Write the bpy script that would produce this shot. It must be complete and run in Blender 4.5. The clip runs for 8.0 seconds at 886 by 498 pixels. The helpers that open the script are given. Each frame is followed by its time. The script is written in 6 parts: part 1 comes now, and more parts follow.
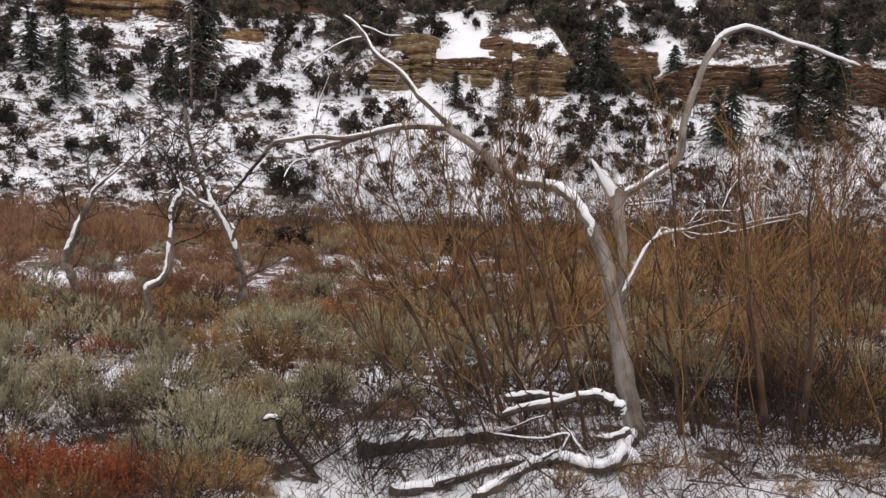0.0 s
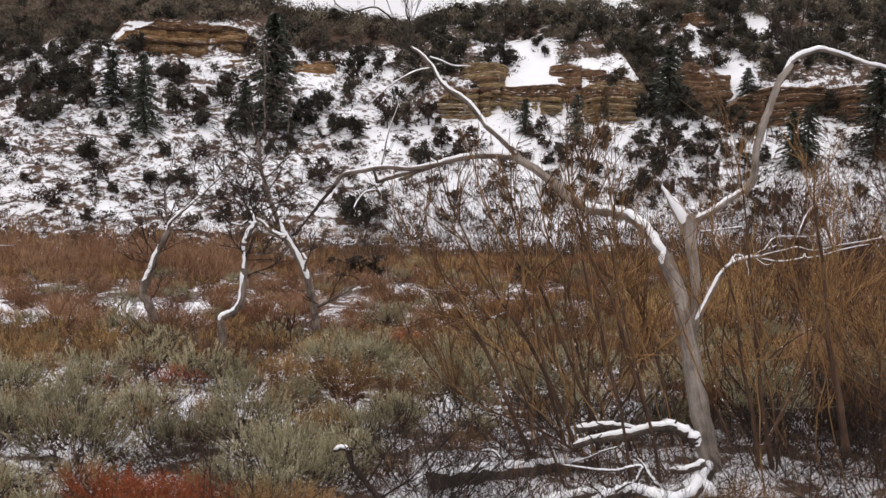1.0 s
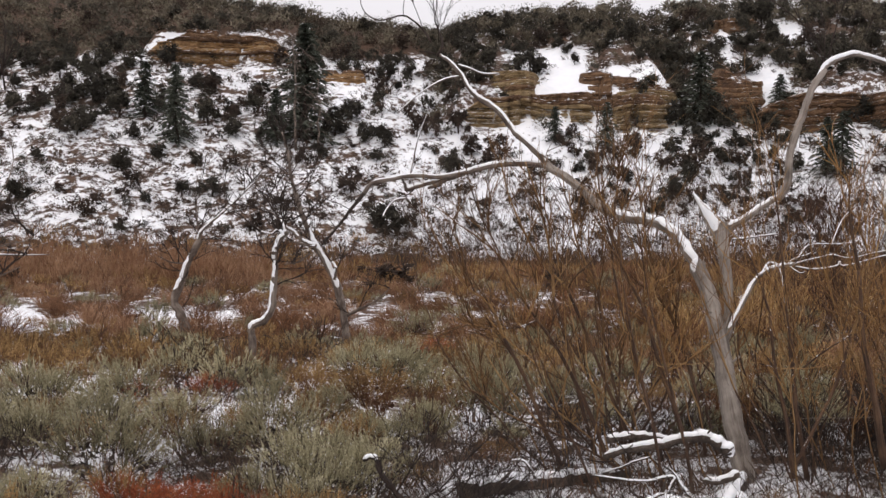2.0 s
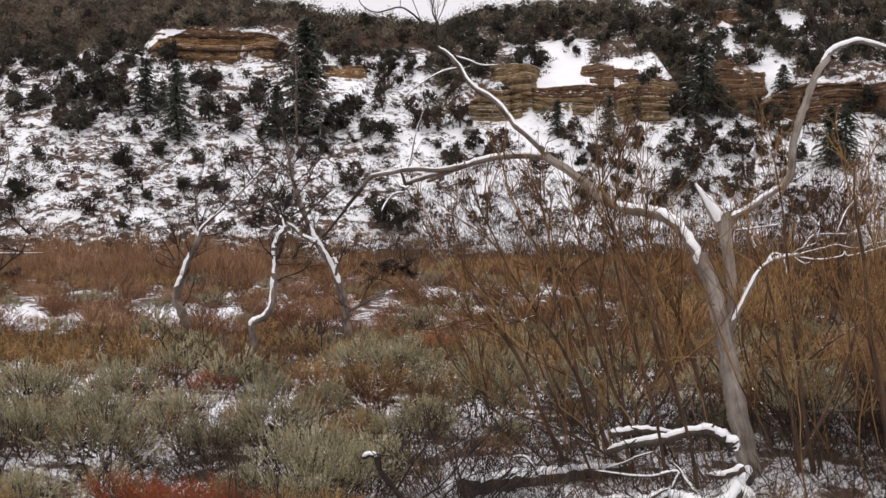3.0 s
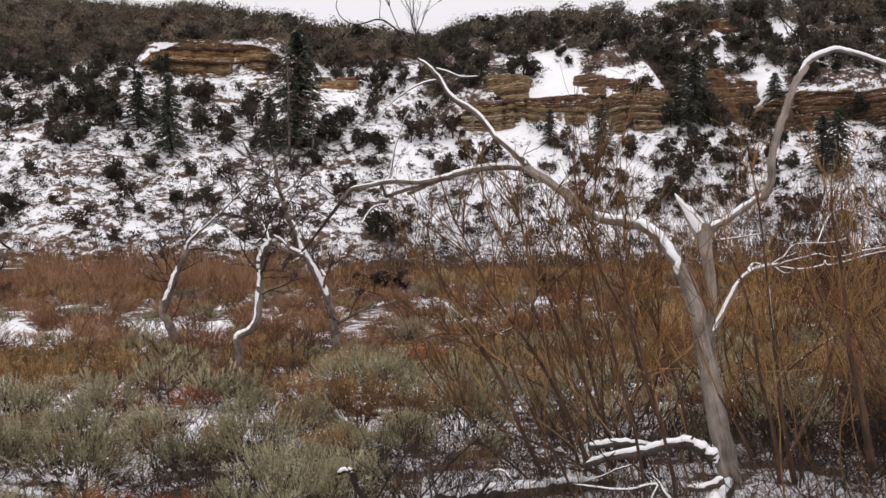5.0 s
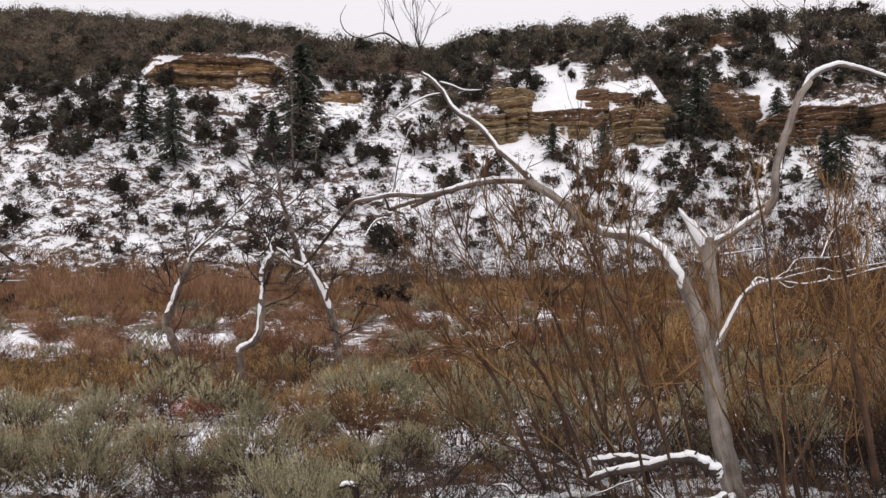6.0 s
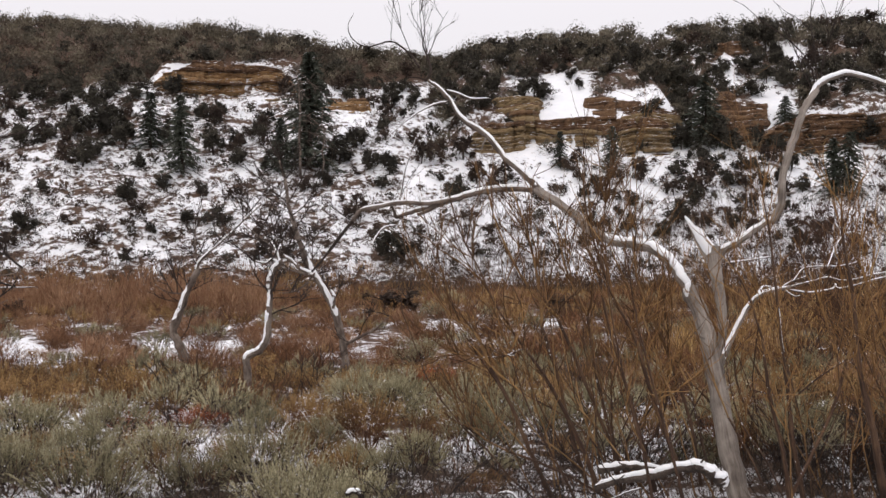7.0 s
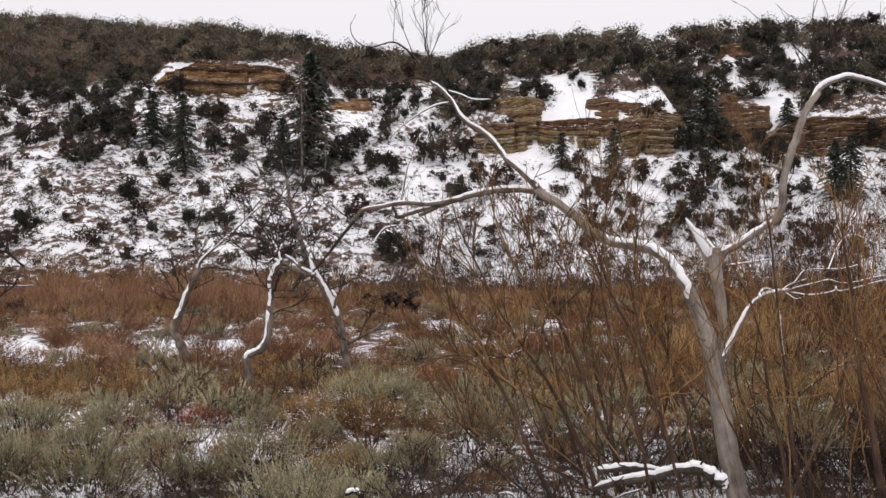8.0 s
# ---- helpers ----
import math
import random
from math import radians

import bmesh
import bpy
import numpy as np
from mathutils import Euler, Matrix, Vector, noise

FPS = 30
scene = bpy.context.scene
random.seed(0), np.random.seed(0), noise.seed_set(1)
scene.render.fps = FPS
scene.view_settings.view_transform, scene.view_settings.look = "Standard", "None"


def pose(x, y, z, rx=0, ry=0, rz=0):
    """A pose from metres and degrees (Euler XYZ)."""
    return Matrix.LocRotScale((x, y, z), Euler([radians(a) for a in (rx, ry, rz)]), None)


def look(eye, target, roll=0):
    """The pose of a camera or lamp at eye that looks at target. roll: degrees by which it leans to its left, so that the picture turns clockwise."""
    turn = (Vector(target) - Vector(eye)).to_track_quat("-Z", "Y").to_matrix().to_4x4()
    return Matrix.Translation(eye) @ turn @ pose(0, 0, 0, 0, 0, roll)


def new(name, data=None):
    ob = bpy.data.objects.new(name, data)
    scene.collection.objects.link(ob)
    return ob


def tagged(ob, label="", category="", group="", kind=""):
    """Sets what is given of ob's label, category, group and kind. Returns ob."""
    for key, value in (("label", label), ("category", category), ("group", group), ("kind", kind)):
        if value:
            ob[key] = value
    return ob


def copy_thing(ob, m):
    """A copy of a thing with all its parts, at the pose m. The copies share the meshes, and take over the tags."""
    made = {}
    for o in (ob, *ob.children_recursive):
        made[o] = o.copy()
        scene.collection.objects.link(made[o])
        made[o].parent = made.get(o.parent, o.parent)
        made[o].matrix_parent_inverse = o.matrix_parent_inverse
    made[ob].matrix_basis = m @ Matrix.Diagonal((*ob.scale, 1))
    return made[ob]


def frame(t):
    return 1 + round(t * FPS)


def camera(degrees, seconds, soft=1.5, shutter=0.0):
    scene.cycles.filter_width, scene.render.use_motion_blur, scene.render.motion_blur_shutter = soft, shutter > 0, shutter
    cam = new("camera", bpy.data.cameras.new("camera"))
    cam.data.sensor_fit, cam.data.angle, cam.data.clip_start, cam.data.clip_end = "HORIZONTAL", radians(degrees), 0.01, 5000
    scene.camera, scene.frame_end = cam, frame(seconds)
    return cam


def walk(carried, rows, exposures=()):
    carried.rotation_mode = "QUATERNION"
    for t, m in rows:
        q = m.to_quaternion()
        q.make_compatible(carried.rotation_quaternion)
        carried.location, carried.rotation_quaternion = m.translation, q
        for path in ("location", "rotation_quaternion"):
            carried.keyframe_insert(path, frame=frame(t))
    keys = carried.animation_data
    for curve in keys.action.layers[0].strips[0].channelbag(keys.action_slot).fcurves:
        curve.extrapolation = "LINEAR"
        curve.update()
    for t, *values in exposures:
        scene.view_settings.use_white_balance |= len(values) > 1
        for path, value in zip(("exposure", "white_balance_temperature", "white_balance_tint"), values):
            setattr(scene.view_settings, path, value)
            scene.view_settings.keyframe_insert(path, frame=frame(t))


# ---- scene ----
cam = camera(47.5, 8.0, soft=1.45)
PATH = [
    (0.0, -0.315, -0.239, 3.974, 85.175, -1.492, -6.337),
    (0.5, -0.312, -0.202, 3.990, 85.482, -0.567, -3.679),
    (1.0, -0.282, -0.225, 3.998, 86.665, -0.653, -2.324),
    (1.5, -0.281, -0.213, 4.000, 87.024, -0.367, -1.220),
    (1.7, -0.284, -0.196, 3.997, 87.133, -0.581, -0.838),
    (2.8, -0.211, -0.079, 3.989, 86.913, 0.043, -0.109),
    (3.0, -0.217, -0.025, 3.976, 86.831, 0.142, -0.444),
    (3.5, -0.125, 0.046, 4.009, 86.941, 0.182, 0.797),
    (4.0, -0.034, 0.027, 4.002, 87.155, -0.590, 0.255),
    (4.5, -0.013, 0.032, 3.997, 87.183, 0.624, -0.196),
    (4.7, -0.007, 0.032, 3.999, 87.262, 0.738, -0.480),
    (5.8, -0.009, 0.052, 3.995, 87.982, 0.449, -0.854),
    (6.0, -0.013, 0.047, 3.997, 88.179, 0.421, -0.503),
    (6.5, -0.001, 0.030, 4.003, 88.422, 0.475, -0.024),
    (7.0, -0.005, 0.017, 3.997, 88.624, 0.307, -0.089),
    (7.5, -0.021, 0.008, 3.988, 88.602, 0.051, 0.521),
    (8.0, 0.000, 0.000, 4.000, 88.650, -0.000, 0.000),
]
walk(cam, [(t, pose(x, y, z, rx, ry, rz)) for t, x, y, z, rx, ry, rz in PATH])

# ---- daylight under a closed winter sky ----
world = bpy.data.worlds.new("overcast_sky")
scene.world = world
world.use_nodes = True
wn, wl = world.node_tree.nodes, world.node_tree.links
sky = wn.new("ShaderNodeTexSky")
sky.sky_type, sky.sun_disc = "NISHITA", False
sky.sun_elevation, sky.sun_rotation = radians(48), radians(205)
hazed = wn.new("ShaderNodeMix")
hazed.data_type, hazed.blend_type = "RGBA", "MIX"
hazed.inputs["Factor"].default_value = 0.93
hazed.inputs["B"].default_value = (9.25, 8.8, 9.14, 1)
wl.new(sky.outputs[0], hazed.inputs["A"])
wl.new(hazed.outputs["Result"], wn["Background"].inputs["Color"])
# a closed cloud cover is brighter overhead than near the horizon
way, parts, high = wn.new("ShaderNodeTexCoord"), wn.new("ShaderNodeSeparateXYZ"), wn.new("ShaderNodeMapRange")
wl.new(way.outputs["Generated"], parts.inputs[0])
wl.new(parts.outputs["Z"], high.inputs["Value"])
high.inputs["From Min"].default_value, high.inputs["From Max"].default_value = 0.0, 1.0
high.inputs["To Min"].default_value, high.inputs["To Max"].default_value = 0.091, 0.148
wl.new(high.outputs[0], wn["Background"].inputs["Strength"])
sun = new("sun", bpy.data.lights.new("sun", "SUN"))
sun.data.energy, sun.data.angle, sun.data.color = 0.65, radians(25), (1, 0.92, 0.80)
sun.matrix_world = look((-12, -26, 32), (0, 0, 0))


# ---- materials ----
def nodes_of(name):
    m = bpy.data.materials.new(name)
    m.use_nodes = True
    return m, m.node_tree.nodes, m.node_tree.links, m.node_tree.nodes["Principled BSDF"]


def ramp(n, stops):
    r = n.new("ShaderNodeValToRGB")
    while len(r.color_ramp.elements) < len(stops):
        r.color_ramp.elements.new(0.5)
    for e, (at, c) in zip(r.color_ramp.elements, stops):
        e.position, e.color = at, (*c, 1)
    return r


def noise_of(n, l, vec, scale, detail=4, rough=0.55):
    t = n.new("ShaderNodeTexNoise")
    t.inputs["Scale"].default_value, t.inputs["Detail"].default_value, t.inputs["Roughness"].default_value = scale, detail, rough
    if vec:
        l.new(vec, t.inputs["Vector"])
    return t.outputs["Fac"]


def bump_of(n, l, b, height, strength, distance=0.02):
    k = n.new("ShaderNodeBump")
    k.inputs["Strength"].default_value, k.inputs["Distance"].default_value = strength, distance
    l.new(height, k.inputs["Height"])
    l.new(k.outputs[0], b.inputs["Normal"])


def math_of(n, l, op, a, b):
    k = n.new("ShaderNodeMath")
    k.operation = op
    for i, v in enumerate((a, b)):
        if isinstance(v, (int, float)):
            k.inputs[i].default_value = v
        else:
            l.new(v, k.inputs[i])
    return k.outputs[0]


def foliage(name, stops, rough=0.75, per_thing=0.15):
    """Leaves or twigs: every leaf takes its tone from the stops, every plant is a little lighter or darker."""
    m, n, l, b = nodes_of(name)
    g, o = n.new("ShaderNodeNewGeometry"), n.new("ShaderNodeObjectInfo")
    sprig, x = n.new("ShaderNodeAttribute"), n.new("ShaderNodeSeparateXYZ")
    sprig.attribute_name = "grain"
    l.new(sprig.outputs["Vector"], x.inputs[0])
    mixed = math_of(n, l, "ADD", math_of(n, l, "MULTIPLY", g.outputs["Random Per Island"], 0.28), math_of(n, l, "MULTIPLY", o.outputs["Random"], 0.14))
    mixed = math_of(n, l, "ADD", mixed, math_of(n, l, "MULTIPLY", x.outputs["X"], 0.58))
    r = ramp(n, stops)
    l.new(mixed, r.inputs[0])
    h = n.new("ShaderNodeHueSaturation")
    l.new(r.outputs[0], h.inputs["Color"])
    l.new(math_of(n, l, "ADD", math_of(n, l, "MULTIPLY", o.outputs["Random"], 2 * per_thing), 1 - per_thing), h.inputs["Value"])
    l.new(h.outputs[0], b.inputs["Base Color"])
    b.inputs["Roughness"].default_value, b.inputs["Specular IOR Level"].default_value = rough, 0.2
    return m


def bark(name, stops, scale=(38, 38, 2.4), bump=0.8, rough=0.85):
    m, n, l, b = nodes_of(name)
    a, mp = n.new("ShaderNodeAttribute"), n.new("ShaderNodeMapping")
    a.attribute_name = "grain"
    mp.inputs["Scale"].default_value = scale
    l.new(a.outputs["Vector"], mp.inputs["Vector"])
    fine = noise_of(n, l, mp.outputs[0], 1.0, 8, 0.72)
    tc = n.new("ShaderNodeTexCoord")
    blotch = noise_of(n, l, tc.outputs["Object"], 3.2, 4)
    r = ramp(n, stops)
    l.new(math_of(n, l, "ADD", math_of(n, l, "MULTIPLY", fine, 0.55), math_of(n, l, "MULTIPLY", blotch, 0.45)), r.inputs[0])
    l.new(r.outputs[0], b.inputs["Base Color"])
    b.inputs["Roughness"].default_value = rough
    bump_of(n, l, b, math_of(n, l, "ADD", fine, noise_of(n, l, tc.outputs["Object"], 16, 5, 0.7)), bump, 0.03)
    return m


def snow_material():
    m, n, l, b = nodes_of("snow")
    tc = n.new("ShaderNodeTexCoord")
    r = ramp(n, [(0.3, (0.84, 0.86, 0.90)), (0.6, (0.93, 0.93, 0.94))])
    l.new(noise_of(n, l, tc.outputs["Object"], 5, 5), r.inputs[0])
    l.new(r.outputs[0], b.inputs["Base Color"])
    b.inputs["Roughness"].default_value = 0.6
    bump_of(n, l, b, noise_of(n, l, tc.outputs["Object"], 30, 5), 0.35, 0.02)
    return m


def ground_material():
    """Litter and earth, under snow that lies as thick as the sheet's snow_cover says."""
    m, n, l, b = nodes_of("snowy_ground")
    tc, a = n.new("ShaderNodeTexCoord"), n.new("ShaderNodeAttribute")
    a.attribute_name = "snow_cover"
    p = tc.outputs["Object"]
    lay = n.new("ShaderNodeMapping")
    lay.inputs["Scale"].default_value = (0.45, 0.45, 1.3)
    l.new(p, lay.inputs["Vector"])
    patch = math_of(n, l, "ADD", math_of(n, l, "MULTIPLY", noise_of(n, l, lay.outputs[0], 1.0, 6, 0.68), 0.45), math_of(n, l, "MULTIPLY", noise_of(n, l, p, 2.4, 7, 0.75), 0.55))
    s = math_of(n, l, "SUBTRACT", math_of(n, l, "ADD", a.outputs["Fac"], patch), 1.0)
    edge = ramp(n, [(0.0, (0, 0, 0)), (0.04, (1, 1, 1))])
    l.new(s, edge.inputs[0])
    soil = ramp(n, [(0.25, (0.018, 0.011, 0.008)), (0.42, (0.05, 0.029, 0.018)), (0.58, (0.13, 0.07, 0.04)), (0.75, (0.06, 0.045, 0.03))])
    l.new(noise_of(n, l, p, 14, 8, 0.75), soil.inputs[0])
    white = ramp(n, [(0.3, (0.84, 0.86, 0.90)), (0.7, (0.93, 0.93, 0.95))])
    l.new(noise_of(n, l, p, 2, 4), white.inputs[0])
    mix = n.new("ShaderNodeMix")
    mix.data_type = "RGBA"
    l.new(edge.outputs[0], mix.inputs["Factor"])
    l.new(soil.outputs[0], mix.inputs["A"])
    l.new(white.outputs[0], mix.inputs["B"])
    l.new(mix.outputs["Result"], b.inputs["Base Color"])
    b.inputs["Roughness"].default_value = 0.8
    bump_of(n, l, b, math_of(n, l, "ADD", noise_of(n, l, p, 9, 8, 0.7), math_of(n, l, "MULTIPLY", edge.outputs[0], 0.6)), 0.7, 0.06)
    return m


def sandstone(name, stops):
    """Thin-bedded rock, dark along its partings, with snow dust on whatever faces up."""
    m, n, l, b = nodes_of(name)
    tc = n.new("ShaderNodeTexCoord")

    def bedded(sx, sz, detail):
        mp = n.new("ShaderNodeMapping")
        mp.inputs["Scale"].default_value = (sx, sx, sz)
        l.new(tc.outputs["Object"], mp.inputs["Vector"])
        return noise_of(n, l, mp.outputs[0], 1.0, detail, 0.65)

    beds, thin, rough = bedded(0.5, 4.0, 7), bedded(0.7, 11.0, 4), noise_of(n, l, tc.outputs["Object"], 2.6, 7, 0.7)
    o = n.new("ShaderNodeObjectInfo")
    k = math_of(n, l, "ADD", math_of(n, l, "MULTIPLY", beds, 0.5), math_of(n, l, "MULTIPLY", rough, 0.5))
    r = ramp(n, stops)
    l.new(math_of(n, l, "ADD", k, math_of(n, l, "MULTIPLY", math_of(n, l, "SUBTRACT", o.outputs["Random"], 0.5), 0.09)), r.inputs[0])
    crack = ramp(n, [(0.36, (0.34, 0.3, 0.27)), (0.45, (0.8, 0.78, 0.76)), (0.6, (1, 1, 1))])
    run = n.new("ShaderNodeMapping")
    run.inputs["Scale"].default_value = (1.6, 1.6, 0.22)
    l.new(tc.outputs["Object"], run.inputs["Vector"])
    l.new(math_of(n, l, "ADD", math_of(n, l, "MULTIPLY", thin, 0.65), math_of(n, l, "MULTIPLY", noise_of(n, l, run.outputs[0], 1.0, 5, 0.6), 0.35)), crack.inputs[0])
    cut = n.new("ShaderNodeMix")
    cut.data_type, cut.blend_type = "RGBA", "MULTIPLY"
    cut.inputs["Factor"].default_value = 0.85
    l.new(r.outputs[0], cut.inputs["A"])
    l.new(crack.outputs[0], cut.inputs["B"])
    g, sep = n.new("ShaderNodeNewGeometry"), n.new("ShaderNodeSeparateXYZ")
    l.new(g.outputs["Normal"], sep.inputs[0])
    up = ramp(n, [(0.82, (0, 0, 0)), (0.92, (1, 1, 1))])
    l.new(math_of(n, l, "ADD", sep.outputs["Z"], math_of(n, l, "MULTIPLY", math_of(n, l, "SUBTRACT", noise_of(n, l, tc.outputs["Object"], 3.5, 6, 0.7), 0.55), 1.3)), up.inputs[0])
    mix = n.new("ShaderNodeMix")
    mix.data_type = "RGBA"
    l.new(up.outputs[0], mix.inputs["Factor"])
    l.new(cut.outputs["Result"], mix.inputs["A"])
    mix.inputs["B"].default_value = (0.86, 0.87, 0.9, 1)
    l.new(mix.outputs["Result"], b.inputs["Base Color"])
    b.inputs["Roughness"].default_value = 0.9
    bump_of(n, l, b, math_of(n, l, "ADD", rough, math_of(n, l, "ADD", beds, thin)), 1.0, 0.25)
    return m


SNOW = snow_material()
GROUND = ground_material()
ROCK = sandstone("sandstone", [(0.25, (0.08, 0.05, 0.027)), (0.38, (0.21, 0.14, 0.068)), (0.50, (0.36, 0.25, 0.125)), (0.66, (0.48, 0.37, 0.22))])
RED_ROCK = sandstone("red_sandstone", [(0.25, (0.035, 0.02, 0.013)), (0.42, (0.13, 0.07, 0.038)), (0.55, (0.24, 0.135, 0.068)), (0.72, (0.36, 0.24, 0.135))])
ORANGE_ROCK = sandstone("orange_sandstone", [(0.25, (0.07, 0.036, 0.018)), (0.40, (0.25, 0.135, 0.058)), (0.52, (0.44, 0.265, 0.12)), (0.70, (0.55, 0.41, 0.24))])
DEAD_WOOD = bark("weathered_wood", [(0.33, (0.06, 0.045, 0.036)), (0.43, (0.14, 0.114, 0.095)), (0.52, (0.26, 0.222, 0.19)), (0.66, (0.40, 0.35, 0.305))], scale=(24, 24, 1.3), bump=0.7)
GREY_SNAG = bark("grey_brown_snag", [(0.34, (0.025, 0.016, 0.012)), (0.46, (0.10, 0.073, 0.058)), (0.58, (0.235, 0.19, 0.158)), (0.72, (0.37, 0.325, 0.285))], scale=(14, 14, 3.0))
OLD_LOG = bark("wet_log_wood", [(0.3, (0.035, 0.026, 0.021)), (0.5, (0.12, 0.09, 0.072)), (0.7, (0.24, 0.19, 0.155))])
LOG_BARK = bark("fallen_log_bark", [(0.32, (0.015, 0.010, 0.008)), (0.45, (0.052, 0.036, 0.027)), (0.58, (0.115, 0.086, 0.067)), (0.72, (0.23, 0.185, 0.155))], scale=(5, 34, 34), bump=1.0)
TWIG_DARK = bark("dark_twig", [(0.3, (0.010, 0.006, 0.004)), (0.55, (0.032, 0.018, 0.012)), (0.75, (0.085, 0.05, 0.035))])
WILLOW_STEM = bark("willow_bark", [(0.3, (0.014, 0.007, 0.004)), (0.47, (0.055, 0.027, 0.014)), (0.6, (0.13, 0.072, 0.038)), (0.74, (0.30, 0.22, 0.15))])
YOUNG_BARK = bark("young_willow_bark", [(0.3, (0.06, 0.03, 0.013)), (0.48, (0.22, 0.122, 0.048)), (0.68, (0.47, 0.305, 0.135))])
WILLOW_TWIG = foliage("willow_twig", [(0.0, (0.045, 0.022, 0.012)), (0.3, (0.22, 0.118, 0.046)), (0.55, (0.50, 0.31, 0.12)), (0.85, (0.76, 0.55, 0.27))], 0.55)
FAR_TWIG = foliage("far_willow_twig", [(0.0, (0.026, 0.013, 0.009)), (0.3, (0.075, 0.036, 0.02)), (0.6, (0.18, 0.098, 0.048)), (0.9, (0.36, 0.23, 0.115))], 0.6)
WHIP_TWIG = foliage("red_brown_whips", [(0.0, (0.05, 0.024, 0.016)), (0.5, (0.22, 0.115, 0.064)), (1.0, (0.46, 0.30, 0.185))], 0.8, 0.25)
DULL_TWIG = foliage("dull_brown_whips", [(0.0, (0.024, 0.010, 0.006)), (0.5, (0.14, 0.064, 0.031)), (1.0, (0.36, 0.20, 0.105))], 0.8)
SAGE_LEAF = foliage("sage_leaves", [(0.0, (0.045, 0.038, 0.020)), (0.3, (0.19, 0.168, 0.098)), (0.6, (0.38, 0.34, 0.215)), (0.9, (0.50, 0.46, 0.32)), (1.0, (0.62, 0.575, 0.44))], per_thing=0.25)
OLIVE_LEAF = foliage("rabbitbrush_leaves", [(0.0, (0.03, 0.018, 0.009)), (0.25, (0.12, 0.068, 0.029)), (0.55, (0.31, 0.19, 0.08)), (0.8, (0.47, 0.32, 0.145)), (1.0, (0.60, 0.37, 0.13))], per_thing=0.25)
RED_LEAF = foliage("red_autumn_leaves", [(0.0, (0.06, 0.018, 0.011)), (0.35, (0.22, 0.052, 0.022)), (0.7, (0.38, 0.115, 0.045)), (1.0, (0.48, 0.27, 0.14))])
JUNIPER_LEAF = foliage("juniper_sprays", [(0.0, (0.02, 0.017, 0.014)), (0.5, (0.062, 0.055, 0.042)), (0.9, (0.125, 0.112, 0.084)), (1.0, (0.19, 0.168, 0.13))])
FIR_LEAF = foliage("fir_needles", [(0.0, (0.024, 0.028, 0.022)), (0.5, (0.075, 0.084, 0.064)), (0.85, (0.15, 0.155, 0.125)), (1.0, (0.28, 0.28, 0.25))])
CHAPARRAL_LEAF = foliage("chaparral_leaves", [(0.0, (0.03, 0.025, 0.019)), (0.4, (0.115, 0.098, 0.07)), (0.75, (0.19, 0.162, 0.118)), (1.0, (0.25, 0.215, 0.16))])
SCRUB_LEAF = foliage("slope_scrub_twigs", [(0.0, (0.022, 0.015, 0.012)), (0.5, (0.078, 0.054, 0.041)), (1.0, (0.18, 0.13, 0.095))])

# -- terrain --
RIDGE_X = (-75, -38, -27, -12, 0, 5, 11, 27, 40, 75)
RIDGE_Z = (25.4, 25.0, 22.7, 20.1, 18.8, 19.8, 21.0, 22.0, 21.4, 21.8)


def blend(a):
    a = min(1.0, max(0.0, a))
    return a * a * (3 - 2 * a)


def span(x, a, b, soft=2.0):
    return blend((x - a) / soft + 0.5) * blend((b - x) / soft + 0.5)


def hill_foot(x):
    return 56 + 1.2 * math.sin(0.11 * x + 0.6) + 0.6 * math.sin(0.31 * x)


def ground_z(x, y):
    """The bank by the camera, the valley floor, the slope with its two cliff steps, the plateau."""
    z = 0.95 * (1 - blend((y - 10) / 20)) + 1.45 * blend((7 - y) / 7)
    z += 0.07 * math.sin(0.9 * x + 1.3) * math.sin(0.8 * y) + 0.04 * math.sin(2.1 * x - 1.7 * y)
    s = y - hill_foot(x)
    if s > -3:
        up = 0.56 * (s + 3) ** 2 / 12 if s < 3 else 0.56 * s
        up += 0.2 * math.sin(0.5 * x + 0.4 * y) * min(1, max(0, s) / 6) + 0.12 * math.sin(1.3 * x - 0.6 * y)* min(1, max(0, s) / 6)
        up += 2.2 * span(x, 1.5, 17.5) * blend((s - 17.2) / 0.8)
        up += 2.4 * span(x, 20.5, 60) * blend((s - 17.6 - 0.8 * math.sin(0.4 * x)) / 0.8)
        up += 2.0 * span(x, -23, -11) * blend((s - 26.6) / 0.8)
        top = float(np.interp(x, RIDGE_X, RIDGE_Z)) - 0.04 * max(0, min(s, 90) - 34)
        k = 1.2
        z += -k * math.log(math.exp(-min(up, 60) / k) + math.exp(-top / k)) + k * math.log(1 + math.exp(-top / k))
    return z
# -- terrain end --


def clear_sheet(x, s):
    """Where the snow lies open between the ledges of the upper slope."""
    return max(span(x, 6, 11.5, 2) * span(s, 17, 25, 2), span(x, 13, 18, 2) * span(s, 17.5, 21.5, 2), span(x - 0.6 * (s - 22), 20.2, 22.4, 1.5) * span(s, 22, 30, 2), span(x, 23.8, 26.2, 1.2) * span(s, 18, 23, 1.5), span(x, 28, 30, 1.2) * span(s, 24, 31, 2))


def bare_rock(x, s):
    """Where a rock face stands too steep for brush."""
    return any(a < x < b and c < s < d for a, b, c, d in ((-9.6, -5.4, 19.5, 24.5), (-18.5, -12.6, 24.0, 27.2), (2.2, 18.0, 14.6, 18.6), (23.0, 52.0, 14.6, 17.8), (20.4, 25.0, 15.2, 20.0)))


